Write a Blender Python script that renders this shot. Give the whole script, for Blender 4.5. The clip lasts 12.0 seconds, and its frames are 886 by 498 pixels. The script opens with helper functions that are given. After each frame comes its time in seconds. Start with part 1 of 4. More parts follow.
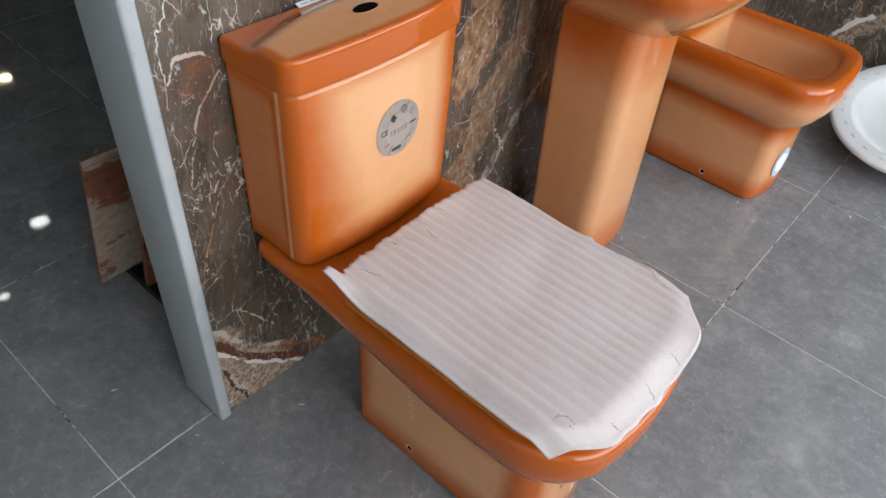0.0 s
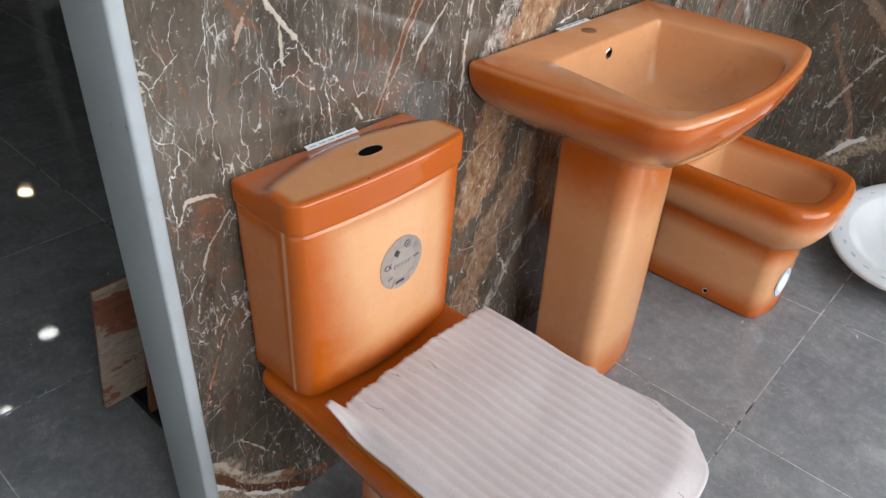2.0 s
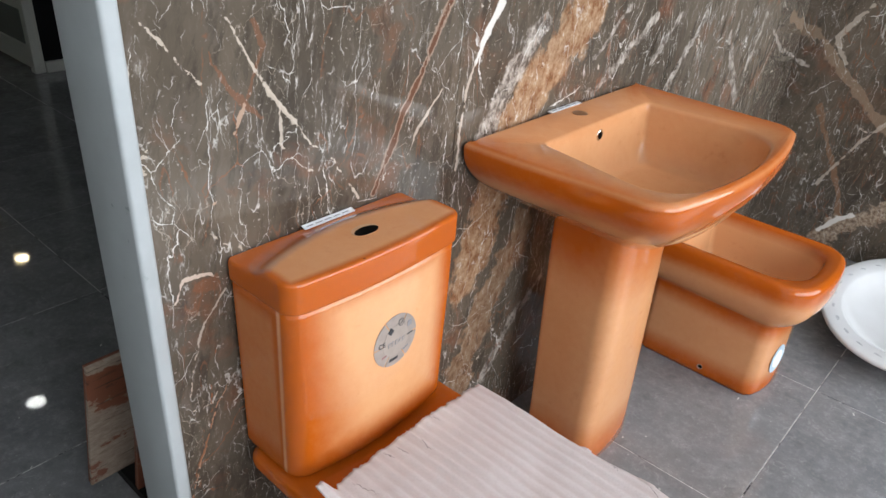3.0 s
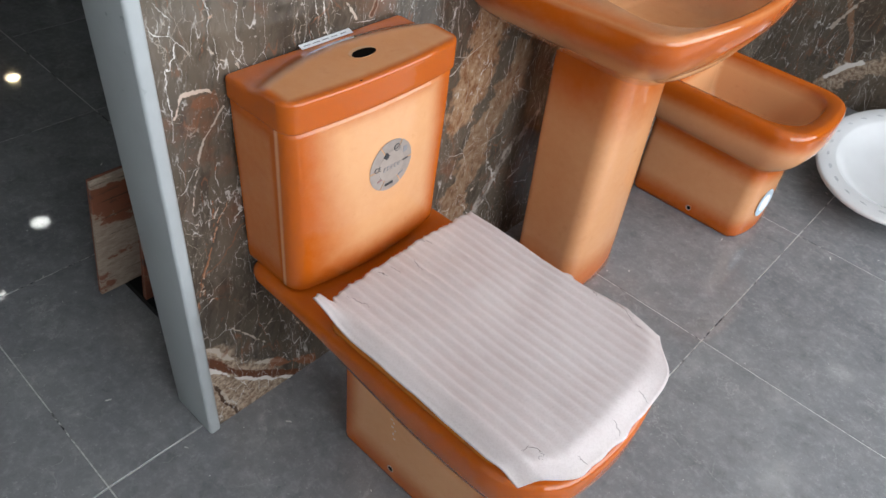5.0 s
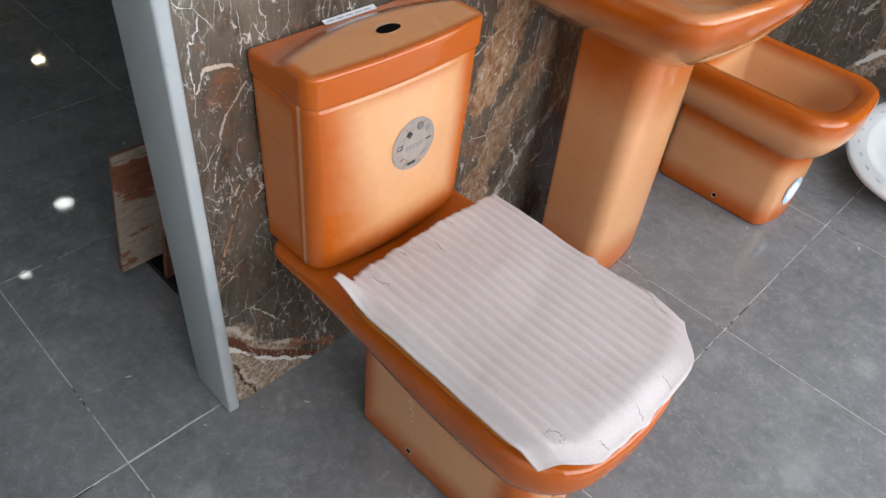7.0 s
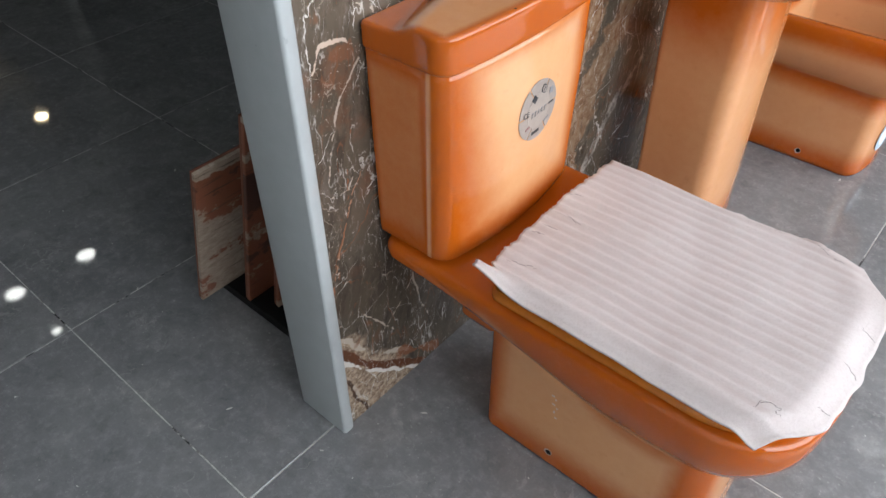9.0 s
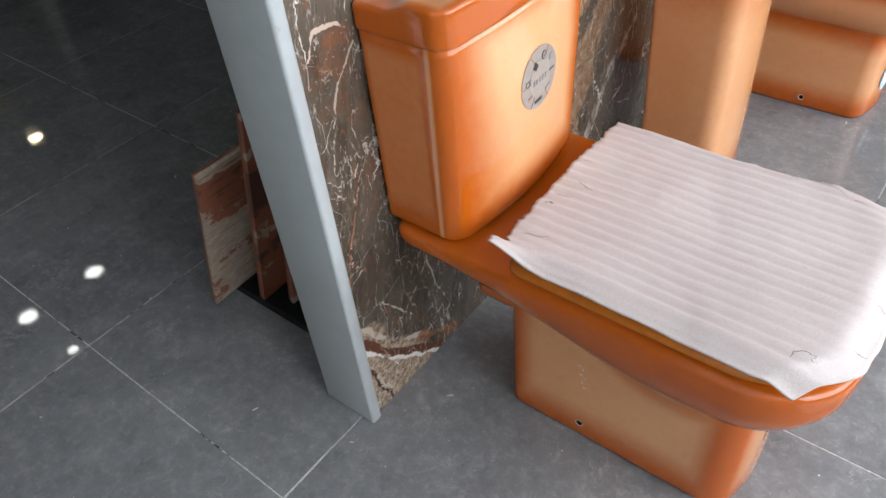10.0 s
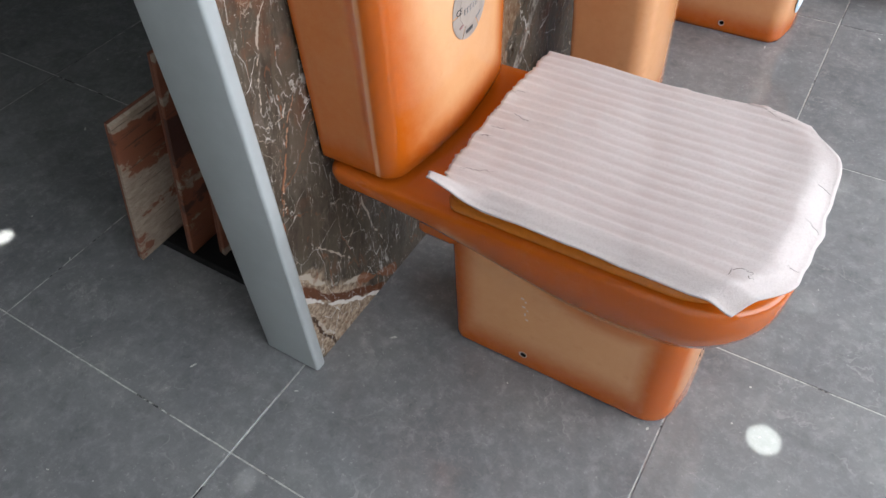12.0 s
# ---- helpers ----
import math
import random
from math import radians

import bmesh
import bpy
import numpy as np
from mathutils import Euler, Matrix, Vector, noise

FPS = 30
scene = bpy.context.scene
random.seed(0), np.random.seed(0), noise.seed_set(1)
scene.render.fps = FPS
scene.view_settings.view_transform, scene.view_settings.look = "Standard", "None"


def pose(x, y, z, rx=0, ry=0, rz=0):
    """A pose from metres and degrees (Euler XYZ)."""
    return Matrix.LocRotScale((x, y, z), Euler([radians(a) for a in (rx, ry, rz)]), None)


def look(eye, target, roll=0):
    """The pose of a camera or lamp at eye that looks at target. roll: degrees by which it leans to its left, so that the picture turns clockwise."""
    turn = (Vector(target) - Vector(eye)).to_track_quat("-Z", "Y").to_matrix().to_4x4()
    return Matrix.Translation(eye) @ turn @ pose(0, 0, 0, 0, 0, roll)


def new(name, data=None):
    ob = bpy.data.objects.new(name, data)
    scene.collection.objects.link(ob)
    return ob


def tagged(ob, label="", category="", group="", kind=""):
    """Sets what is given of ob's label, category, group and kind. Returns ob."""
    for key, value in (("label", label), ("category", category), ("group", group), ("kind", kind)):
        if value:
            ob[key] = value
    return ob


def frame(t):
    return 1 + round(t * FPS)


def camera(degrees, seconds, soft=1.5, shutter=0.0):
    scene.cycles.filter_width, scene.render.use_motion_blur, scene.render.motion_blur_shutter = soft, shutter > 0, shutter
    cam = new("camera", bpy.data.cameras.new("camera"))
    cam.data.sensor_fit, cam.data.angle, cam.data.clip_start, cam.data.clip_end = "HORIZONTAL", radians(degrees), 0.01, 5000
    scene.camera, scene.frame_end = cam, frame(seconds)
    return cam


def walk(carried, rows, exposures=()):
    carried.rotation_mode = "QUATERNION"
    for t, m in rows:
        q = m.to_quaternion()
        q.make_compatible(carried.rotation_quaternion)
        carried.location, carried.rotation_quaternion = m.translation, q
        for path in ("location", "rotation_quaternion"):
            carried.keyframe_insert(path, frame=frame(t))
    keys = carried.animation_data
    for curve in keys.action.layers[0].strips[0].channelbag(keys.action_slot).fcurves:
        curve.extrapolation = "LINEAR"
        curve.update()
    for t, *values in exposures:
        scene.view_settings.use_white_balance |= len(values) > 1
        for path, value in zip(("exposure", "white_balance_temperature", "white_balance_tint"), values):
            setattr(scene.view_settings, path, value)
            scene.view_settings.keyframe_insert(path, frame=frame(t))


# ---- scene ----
cam = camera(63.0, 12.0)
PATH = [
    (0, (0.045, 0.072, 1.22), (-0.864, 1.222, -0.141), 5.0),
    (0.5, (0.043, 0.077, 1.232), (-0.938, 1.27, -0.038), 4.3),
    (1, (0.041, 0.08, 1.241), (-0.975, 1.296, 0.021), 4.1),
    (1.5, (0.042, 0.083, 1.247), (-0.987, 1.306, 0.044), 3.8),
    (2, (0.041, 0.086, 1.262), (-1.017, 1.348, 0.127), 3.8),
    (2.5, (0.045, 0.085, 1.274), (-1.068, 1.411, 0.274), 3.8),
    (2.7, (0.041, 0.087, 1.281), (-1.088, 1.43, 0.321), 4.1),
    (4.5, (0.071, 0.068, 1.287), (-0.896, 1.276, 0.02), 6.4),
    (5, (0.07, 0.066, 1.283), (-0.854, 1.236, -0.05), 7.4),
    (5.5, (0.072, 0.064, 1.279), (-0.843, 1.218, -0.074), 7.7),
    (6, (0.073, 0.063, 1.276), (-0.85, 1.206, -0.082), 8.1),
    (6.5, (0.069, 0.066, 1.273), (-0.862, 1.193, -0.092), 7.7),
    (8.3, (0.004, 0.038, 1.201), (-0.96, 1.158, -0.147), 3.9),
    (8.5, (-0.034, 0.017, 1.185), (-1.0, 1.142, -0.157), 3.0),
    (9, (-0.105, -0.028, 1.146), (-1.08, 1.099, -0.188), -0.2),
    (9.5, (-0.114, -0.038, 1.14), (-1.1, 1.059, -0.211), -3.6),
    (10, (-0.12, -0.031, 1.131), (-1.088, 1.064, -0.234), -6.0),
    (10.2, (-0.12, -0.022, 1.123), (-1.031, 1.11, -0.251), -5.6),
    (10.5, (-0.131, -0.024, 1.115), (-0.946, 1.143, -0.29), -3.8),
    (11, (-0.141, -0.027, 1.113), (-0.915, 1.113, -0.336), -3.6),
    (11.5, (-0.139, -0.029, 1.109), (-0.895, 1.088, -0.368), -3.7),
    (12, (-0.138, -0.032, 1.111), (-0.889, 1.078, -0.374), -3.9),
]
walk(cam, [(t, look(eye, target, roll)) for t, eye, target, roll in PATH], [(0.0, -0.25), (2.0, -0.21), (2.5, -0.06), (4.5, -0.20), (6.5, -0.16), (8.5, -0.20), (9.5, 0.19), (10.2, 0.10), (12.0, 0.0)])


# ---- world, light ----
CEIL = 3.0
world = bpy.data.worlds.new("sky")
scene.world = world
world.use_nodes = True
wn = world.node_tree
sky = wn.nodes.new("ShaderNodeTexSky")
sky.sky_type, sky.sun_disc, sky.sun_elevation, sky.sun_rotation = "NISHITA", False, radians(40), radians(60)
wn.links.new(sky.outputs[0], wn.nodes["Background"].inputs[0])
wn.nodes["Background"].inputs[1].default_value = 0.12
SKY_Y, SKY_Z, SKY_X = (-0.80, 4.6), (0.62, 2.80), 2.3
lamp = bpy.data.lights.new("window_daylight", "AREA")
lamp.shape, lamp.size, lamp.size_y, lamp.energy, lamp.color = "RECTANGLE", SKY_Y[1] - SKY_Y[0], SKY_Z[1] - SKY_Z[0], 186, (0.95, 0.97, 1.0)
new("window_daylight", lamp).matrix_world = look((SKY_X, sum(SKY_Y) / 2, sum(SKY_Z) / 2), (0, sum(SKY_Y) / 2, sum(SKY_Z) / 2))

# ---- materials ----


class Tree:
    """A node material with short calls."""

    def __init__(self, name):
        self.mat = bpy.data.materials.new(name)
        self.mat.use_nodes = True
        self.t = self.mat.node_tree
        self.bsdf = self.t.nodes["Principled BSDF"]

    def put(self, socket, value):
        if isinstance(value, bpy.types.NodeSocket):
            self.t.links.new(value, socket)
        elif isinstance(value, tuple) and len(value) == 3 and socket.type == "RGBA":
            socket.default_value = (*value, 1)
        else:
            socket.default_value = value

    def node(self, kind, out=0, props=(), **inputs):
        n = self.t.nodes.new("ShaderNode" + kind)
        for k, v in props:
            if k == "operation":
                n.operation = v
            elif k == "feature":
                n.feature = v
            elif k == "data_type":
                n.data_type = v
            elif k == "attribute_name":
                n.attribute_name = v
        for k, v in inputs.items():
            key = int(k[1:]) if k[0] == "i" and k[1:].isdigit() else k.replace("_", " ")
            self.put(n.inputs[key], v)
        return n.outputs[out]

    def math(self, op, a, b=0.0, c=0.0):
        return self.node("Math", 0, [("operation", op)], i0=a, i1=b, i2=c)

    def vec(self, op, a, b=(0, 0, 0), out=0, scale=None):
        n = self.t.nodes.new("ShaderNodeVectorMath")
        n.operation = op
        self.put(n.inputs[0], a)
        self.put(n.inputs[1], b)
        if scale is not None:
            self.put(n.inputs["Scale"], scale)
        return n.outputs[out]

    def mix(self, fac, a, b):
        n = self.t.nodes.new("ShaderNodeMix")
        n.data_type = "RGBA"
        self.put(n.inputs[0], fac)
        self.put(n.inputs[6], a)
        self.put(n.inputs[7], b)
        return n.outputs[2]

    def noise(self, p, scale, detail=4.0, rough=0.55, out=0, distort=0.0):
        return self.node("TexNoise", out, Vector=p, Scale=scale, Detail=detail, Roughness=rough, Distortion=distort)

    def ramp(self, x, lo, hi, a=0.0, b=1.0):
        return self.node("MapRange", 0, i0=x, i1=lo, i2=hi, i3=a, i4=b)

    def bump(self, height, strength, distance):
        self.put(self.bsdf.inputs["Normal"], self.node("Bump", 0, Strength=strength, Distance=distance, Height=height))

    def done(self, color=None, rough=None, metal=None, spec=None, coat=None):
        for key, v in (("Base Color", color), ("Roughness", rough), ("Metallic", metal), ("Specular IOR Level", spec), ("Coat Weight", coat)):
            if v is not None:
                self.put(self.bsdf.inputs[key], v)
        return self.mat


def world_pos(t):
    return t.node("NewGeometry", 0)


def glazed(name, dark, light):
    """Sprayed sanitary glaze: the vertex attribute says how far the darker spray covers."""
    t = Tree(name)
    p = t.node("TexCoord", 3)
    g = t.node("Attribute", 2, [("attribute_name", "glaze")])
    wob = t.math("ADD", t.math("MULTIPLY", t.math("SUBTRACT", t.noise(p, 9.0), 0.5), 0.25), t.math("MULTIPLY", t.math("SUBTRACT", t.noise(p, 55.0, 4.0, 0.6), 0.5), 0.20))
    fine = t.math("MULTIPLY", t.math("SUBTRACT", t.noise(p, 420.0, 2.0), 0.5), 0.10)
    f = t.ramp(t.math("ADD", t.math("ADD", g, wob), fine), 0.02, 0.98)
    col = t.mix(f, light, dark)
    col = t.mix(t.math("MULTIPLY", t.ramp(t.noise(p, 40.0, 5.0), 0.62, 0.80), 0.25), col, (0.42, 0.12, 0.03))
    t.bump(t.noise(p, 24.0, 2.0), 0.05, 0.004)
    return t.done(col, t.ramp(t.noise(p, 14.0), 0.3, 0.8, 0.03, 0.07), coat=0.1)


glaze = glazed("orange_glaze", (0.46, 0.097, 0.0065), (0.70, 0.372, 0.182))


def plain(name, color, rough, metal=0.0, grain=60.0, amount=0.25, bump=0.05, spec=None):
    t = Tree(name)
    p = t.node("TexCoord", 3)
    n = t.math("ADD", t.math("MULTIPLY", t.noise(p, grain), 0.5), t.math("MULTIPLY", t.noise(p, grain * 0.08), 0.5))
    dark = tuple(c * (1 - amount) for c in color)
    lite = tuple(min(1, c * (1 + amount * 0.6)) for c in color)
    if bump:
        t.bump(t.noise(p, grain * 2), bump, 0.002)
    return t.done(t.mix(t.ramp(n, 0.3, 0.7), dark, lite), t.ramp(n, 0.3, 0.7, max(0.02, rough * 0.8), rough * 1.2), metal, spec)


def floor_tile():
    t = Tree("grey_porcelain_tile")
    p = world_pos(t)
    rnd = t.node("ObjectInfo", 5)
    q = t.vec("ADD", p, t.vec("SCALE", (3.1, 5.7, 0.0), scale=rnd))
    warp = t.vec("SUBTRACT", t.noise(q, 7.0, 4.0, 0.6, out=1), (0.5, 0.5, 0.5))
    qw = t.vec("ADD", q, t.vec("SCALE", warp, scale=0.10))
    cloud = t.noise(qw, 2.6, 6.0, 0.62)
    blotch = t.noise(qw, 11.0, 7.0, 0.70)
    mid = t.noise(q, 42.0, 8.0, 0.78)
    col = t.mix(t.ramp(cloud, 0.32, 0.68), (0.172, 0.178, 0.190), (0.240, 0.246, 0.258))
    col = t.mix(t.math("MULTIPLY", t.ramp(blotch, 0.52, 0.72), 0.50), col, (0.34, 0.348, 0.350))
    col = t.mix(t.math("MULTIPLY", t.ramp(blotch, 0.46, 0.30), 0.55), col, (0.115, 0.124, 0.128))
    col = t.mix(t.math("MULTIPLY", t.ramp(mid, 0.49, 0.68), 0.42), col, (0.37, 0.378, 0.384))
    col = t.mix(t.math("MULTIPLY", t.ramp(mid, 0.42, 0.30), 0.50), col, (0.095, 0.100, 0.106))
    fleck = t.math("MULTIPLY", t.ramp(t.noise(q, 130.0, 5.0, 0.75), 0.59, 0.68), t.ramp(blotch, 0.40, 0.62))
    col = t.mix(t.math("MULTIPLY", fleck, 0.75), col, (0.52, 0.52, 0.51))
    lines = t.math("ABSOLUTE", t.math("SUBTRACT", t.noise(qw, 6.0, 5.0, 0.6), 0.5))
    crackle = t.math("MULTIPLY", t.ramp(lines, 0.002, 0.010, 1.0, 0.0), t.ramp(t.noise(q, 9.0, 3.0), 0.50, 0.62))
    col = t.mix(t.math("MULTIPLY", crackle, 0.35), col, (0.42, 0.42, 0.42))
    dust = t.math("MULTIPLY", t.ramp(t.noise(p, 210.0, 2.0, 0.5), 0.70, 0.78), t.ramp(t.noise(p, 3.3, 3.0), 0.45, 0.6))
    col = t.mix(t.math("MULTIPLY", dust, 0.7), col, (0.46, 0.46, 0.45))
    scuff = t.ramp(t.noise(t.vec("MULTIPLY", p, (1.0, 0.25, 1.0)), 11.0, 6.0, 0.7, distort=0.6), 0.62, 0.78)
    col = t.mix(t.math("MULTIPLY", scuff, 0.25), col, (0.36, 0.36, 0.36))
    rough = t.math("ADD", t.ramp(mid, 0.3, 0.75, 0.022, 0.050), t.math("MULTIPLY", scuff, 0.05))
    return t.done(col, rough, spec=0.60)


def marble():
    """Brown-grey marble slabs; u runs along the two walls round their corner, w is the height."""
    t = Tree("brown_grey_marble")
    sep = t.t.nodes.new("ShaderNodeSeparateXYZ")
    t.put(sep.inputs[0], world_pos(t))
    u = t.math("ADD", t.math("ADD", sep.outputs[1], sep.outputs[0]), 0.752)
    p = t.node("CombineXYZ", 0, i0=u, i1=sep.outputs[2], i2=0.0)
    w1 = t.vec("SUBTRACT", t.noise(p, 5.0, 4.0, 0.6, out=1), (0.5, 0.5, 0.5))
    w2 = t.vec("SUBTRACT", t.noise(p, 26.0, 3.0, 0.6, out=1), (0.5, 0.5, 0.5))
    pw = t.vec("ADD", p, t.vec("ADD", t.vec("SCALE", w1, scale=0.10), t.vec("SCALE", w2, scale=0.020)))
    pl = t.vec("ADD", p, t.vec("ADD", t.vec("SCALE", w1, scale=0.035), t.vec("SCALE", w2, scale=0.016)))
    pm = t.vec("ADD", p, t.vec("ADD", t.vec("SCALE", w1, scale=0.030), t.vec("SCALE", w2, scale=0.007)))
    # ground
    lean = t.vec("MULTIPLY", pw, (1.0, 0.45, 1.0))
    cloud = t.noise(lean, 4.0, 7.0, 0.62)
    col = t.mix(t.ramp(cloud, 0.30, 0.70), (0.052, 0.042, 0.032), (0.142, 0.117, 0.090))
    streak = t.noise(t.vec("MULTIPLY", pw, (6.0, 1.0, 1.0)), 9.0, 5.0, 0.65)
    col = t.mix(t.math("MULTIPLY", t.ramp(streak, 0.52, 0.75), 0.40), col, (0.20, 0.17, 0.15))
    rust = t.math("MULTIPLY", t.ramp(t.noise(pw, 6.5, 5.0, 0.6), 0.57, 0.72), 0.62)
    col = t.mix(rust, col, (0.20, 0.075, 0.035))

    def band(col, pts, width, colour, amount=1.0, rag=0.6):
        """A vein along a line of places (u, w)."""
        best = None
        for (a, b), (c, d) in zip(pts, pts[1:]):
            ab = (c - a, d - b, 0.0)
            k = ab[0] ** 2 + ab[1] ** 2
            rel = t.vec("SUBTRACT", pl, (a, b, 0.0))
            h = t.node("Clamp", 0, i0=t.math("DIVIDE", t.vec("DOT_PRODUCT", rel, ab, out=1), k))
            dist = t.vec("DISTANCE", rel, t.vec("SCALE", ab, scale=h), out=1)
            best = dist if best is None else t.math("MINIMUM", best, dist)
        ragged = t.ramp(t.noise(pl, 18.0, 4.0, 0.6), 0.3, 0.7, 1.0 - rag, 1.0 + rag)
        f = t.ramp(t.math("DIVIDE", best, t.math("MULTIPLY", ragged, width)), 0.75, 1.05, amount, 0.0)
        return t.mix(f, col, colour)

    cream, white, tan, rusty = (0.50, 0.43, 0.36), (0.70, 0.67, 0.63), (0.30, 0.215, 0.15), (0.23, 0.095, 0.048)
    # streaks of fine pale specks that lean along the slab
    fine = t.vec("SUBTRACT", t.noise(p, 95.0, 3.0, 0.6, out=1), (0.5, 0.5, 0.5))
    pr = t.vec("ADD", pm, t.vec("SCALE", fine, scale=0.0075))
    lean2 = t.node("VectorRotate", 0, Vector=pr, Angle=0.25)
    field = t.math("MULTIPLY", t.ramp(t.noise(t.vec("MULTIPLY", pw, (2.2, 0.8, 1.0)), 3.2, 4.0, 0.6), 0.46, 0.60), t.ramp(u, 1.5, 2.3, 1.0, 0.5))
    speckle = t.noise(t.vec("MULTIPLY", lean2, (3.6, 0.75, 1.0)), 30.0, 6.0, 0.72)
    col = t.mix(t.math("MULTIPLY", t.math("MULTIPLY", t.ramp(speckle, 0.56, 0.66), field), 0.55), col, (0.42, 0.38, 0.34))
    col = t.mix(t.math("MULTIPLY", t.math("MULTIPLY", t.ramp(speckle, 0.63, 0.69), field), 0.80), col, white)
    dusk = t.noise(t.vec("MULTIPLY", lean2, (2.6, 0.6, 1.0)), 14.0, 6.0, 0.7)
    col = t.mix(t.math("MULTIPLY", t.ramp(dusk, 0.50, 0.34), 0.55), col, (0.030, 0.024, 0.020))
    # broad belts
    shards = t.noise(t.vec("MULTIPLY", lean2, (1.5, 0.95, 1.0)), 30.0, 7.0, 0.76)
    speck = t.mix(t.ramp(shards, 0.40, 0.58), (0.21, 0.098, 0.045), (0.40, 0.27, 0.17))
    speck = t.mix(t.math("MULTIPLY", t.ramp(shards, 0.60, 0.67), 0.8), speck, white)
    speck = t.mix(t.math("MULTIPLY", t.ramp(shards, 0.40, 0.33), 0.8), speck, (0.06, 0.035, 0.022))
    pale = t.mix(t.ramp(shards, 0.42, 0.60), (0.10, 0.083, 0.070), (0.52, 0.47, 0.42))
    col = band(col, [(1.50, 1.06), (1.42, 0.97), (1.311, 0.90), (1.22, 0.81), (1.17, 0.66), (1.12, 0.50)], 0.062, speck, 0.95, 0.5)
    col = band(col, [(1.29, 1.003), (1.218, 0.931), (1.17, 0.86), (1.12, 0.79)], 0.026, pale, 0.9, 0.7)
    col = band(col, [(1.30, 0.55), (1.20, 0.40), (1.13, 0.25), (1.10, 0.12)], 0.050, speck, 0.55, 0.8)
    col = band(col, [(1.40, 0.37), (1.30, 0.29), (1.20, 0.16)], 0.016, pale, 0.85, 0.8)
    for (a0, b0), (a1, b1), w in (((2.06, 0.93), (1.90, 0.76), 0.013), ((2.27, 0.85), (2.44, 0.62), 0.016), ((1.76, 0.96), (1.52, 0.82), 0.012), ((2.53, 0.88), (2.47, 0.72), 0.011), ((1.62, 1.0), (1.50, 0.90), 0.008), ((1.90, 0.95), (1.78, 0.84), 0.010)):
        col = band(col, [(a0, b0), (a1, b1)], w, pale, 0.8, 0.9)
    # belts low beside the post
    bark = t.mix(t.ramp(t.noise(t.vec("MULTIPLY", pl, (1.6, 1.6, 1.0)), 55.0, 6.0, 0.72), 0.40, 0.60), (0.17, 0.115, 0.080), (0.46, 0.36, 0.27))
    col = band(col, [(0.40, 0.20), (0.457, 0.150), (0.51, 0.080), (0.56, 0.00), (0.58, -0.04)], 0.072, bark, 1.0, 0.25)
    col = band(col, [(0.44, 0.215), (0.52, 0.118), (0.60, 0.045), (0.67, -0.005)], 0.0095, (0.11, 0.043, 0.022), 1.0, 0.5)
    col = band(col, [(0.45, 0.180), (0.518, 0.104), (0.589, 0.036), (0.637, 0.006)], 0.0036, white, 1.0, 0.95)
    col = band(col, [(0.45, 0.250), (0.492, 0.187), (0.556, 0.123), (0.684, 0.027)], 0.0042, cream, 0.95, 0.95)
    col = band(col, [(0.60, 0.085), (0.65, 0.050), (0.70, 0.015)], 0.0120, rusty, 0.85, 0.8)
    col = band(col, [(0.455, 0.140), (0.475, 0.070), (0.50, 0.0)], 0.0035, (0.05, 0.025, 0.015), 0.9, 0.9)
    col = band(col, [(0.47, 0.100), (0.500, 0.030)], 0.0030, cream, 0.8, 0.95)
    # veins of the return wall
    col = band(col, [(2.79, 0.846), (3.026, 0.764), (3.153, 0.644), (3.311, 0.52), (3.45, 0.44)], 0.020, tan, 0.65, 0.8)
    col = band(col, [(2.627, 0.828), (2.773, 0.734), (3.003, 0.665)], 0.008, pale, 0.8, 0.9)
    col = band(col, [(3.156, 0.90), (3.074, 0.773), (3.13, 0.70)], 0.008, cream, 0.7, 0.9)
    col = band(col, [(3.085, 0.53), (3.201, 0.329), (3.282, 0.139)], 0.012, (0.22, 0.13, 0.08), 0.85, 0.8)
    col = band(col, [(3.232, 0.03), (3.278, 0.115), (3.36, 0.170), (3.45, 0.28)], 0.034, bark, 0.85, 0.7)
    col = band(col, [(3.225, 0.075), (3.272, 0.145), (3.32, 0.175)], 0.0085, white, 0.95, 0.9)
    col = band(col, [(3.16, 0.25), (3.24, 0.42), (3.36, 0.60)], 0.006, cream, 0.7, 0.95)
    # broken net of cracks at several sizes
    for scale, width, amount, colour, seed, lo in ((2.3, 0.0052, 0.90, white, 0.0, 0.50), (4.6, 0.0070, 0.85, white, 4.0, 0.51), (4.0, 0.011, 0.65, rusty, 9.0, 0.50), (9.5, 0.0100, 0.70, white, 2.0, 0.50), (19.0, 0.015, 0.45, cream, 6.0, 0.51)):
        q = t.vec("ADD", t.vec("MULTIPLY", pr, (1.7, 0.78, 1.0)), t.vec("SCALE", w1, scale=0.06))
        q = t.vec("ADD", t.node("VectorRotate", 0, Vector=q, Angle=0.22 * (seed - 4.0) / 4.0), (seed, seed * 0.7, 0.0))
        edge = t.node("TexVoronoi", 0, [("feature", "DISTANCE_TO_EDGE")], Vector=q, Scale=scale)
        thick = t.ramp(t.noise(t.vec("ADD", p, (1.0, seed, 2.0)), 48.0, 4.0, 0.7), 0.38, 0.68, 0.10, 1.0)
        mask = t.ramp(t.noise(t.vec("ADD", p, (seed, 1.0, seed)), 7.0, 5.0, 0.65), lo, lo + 0.07)
        f = t.math("MULTIPLY", t.math("MULTIPLY", t.ramp(t.math("DIVIDE", edge, thick), width * 0.6, width, 1.0, 0.0), mask), amount)
        col = t.mix(f, col, colour)
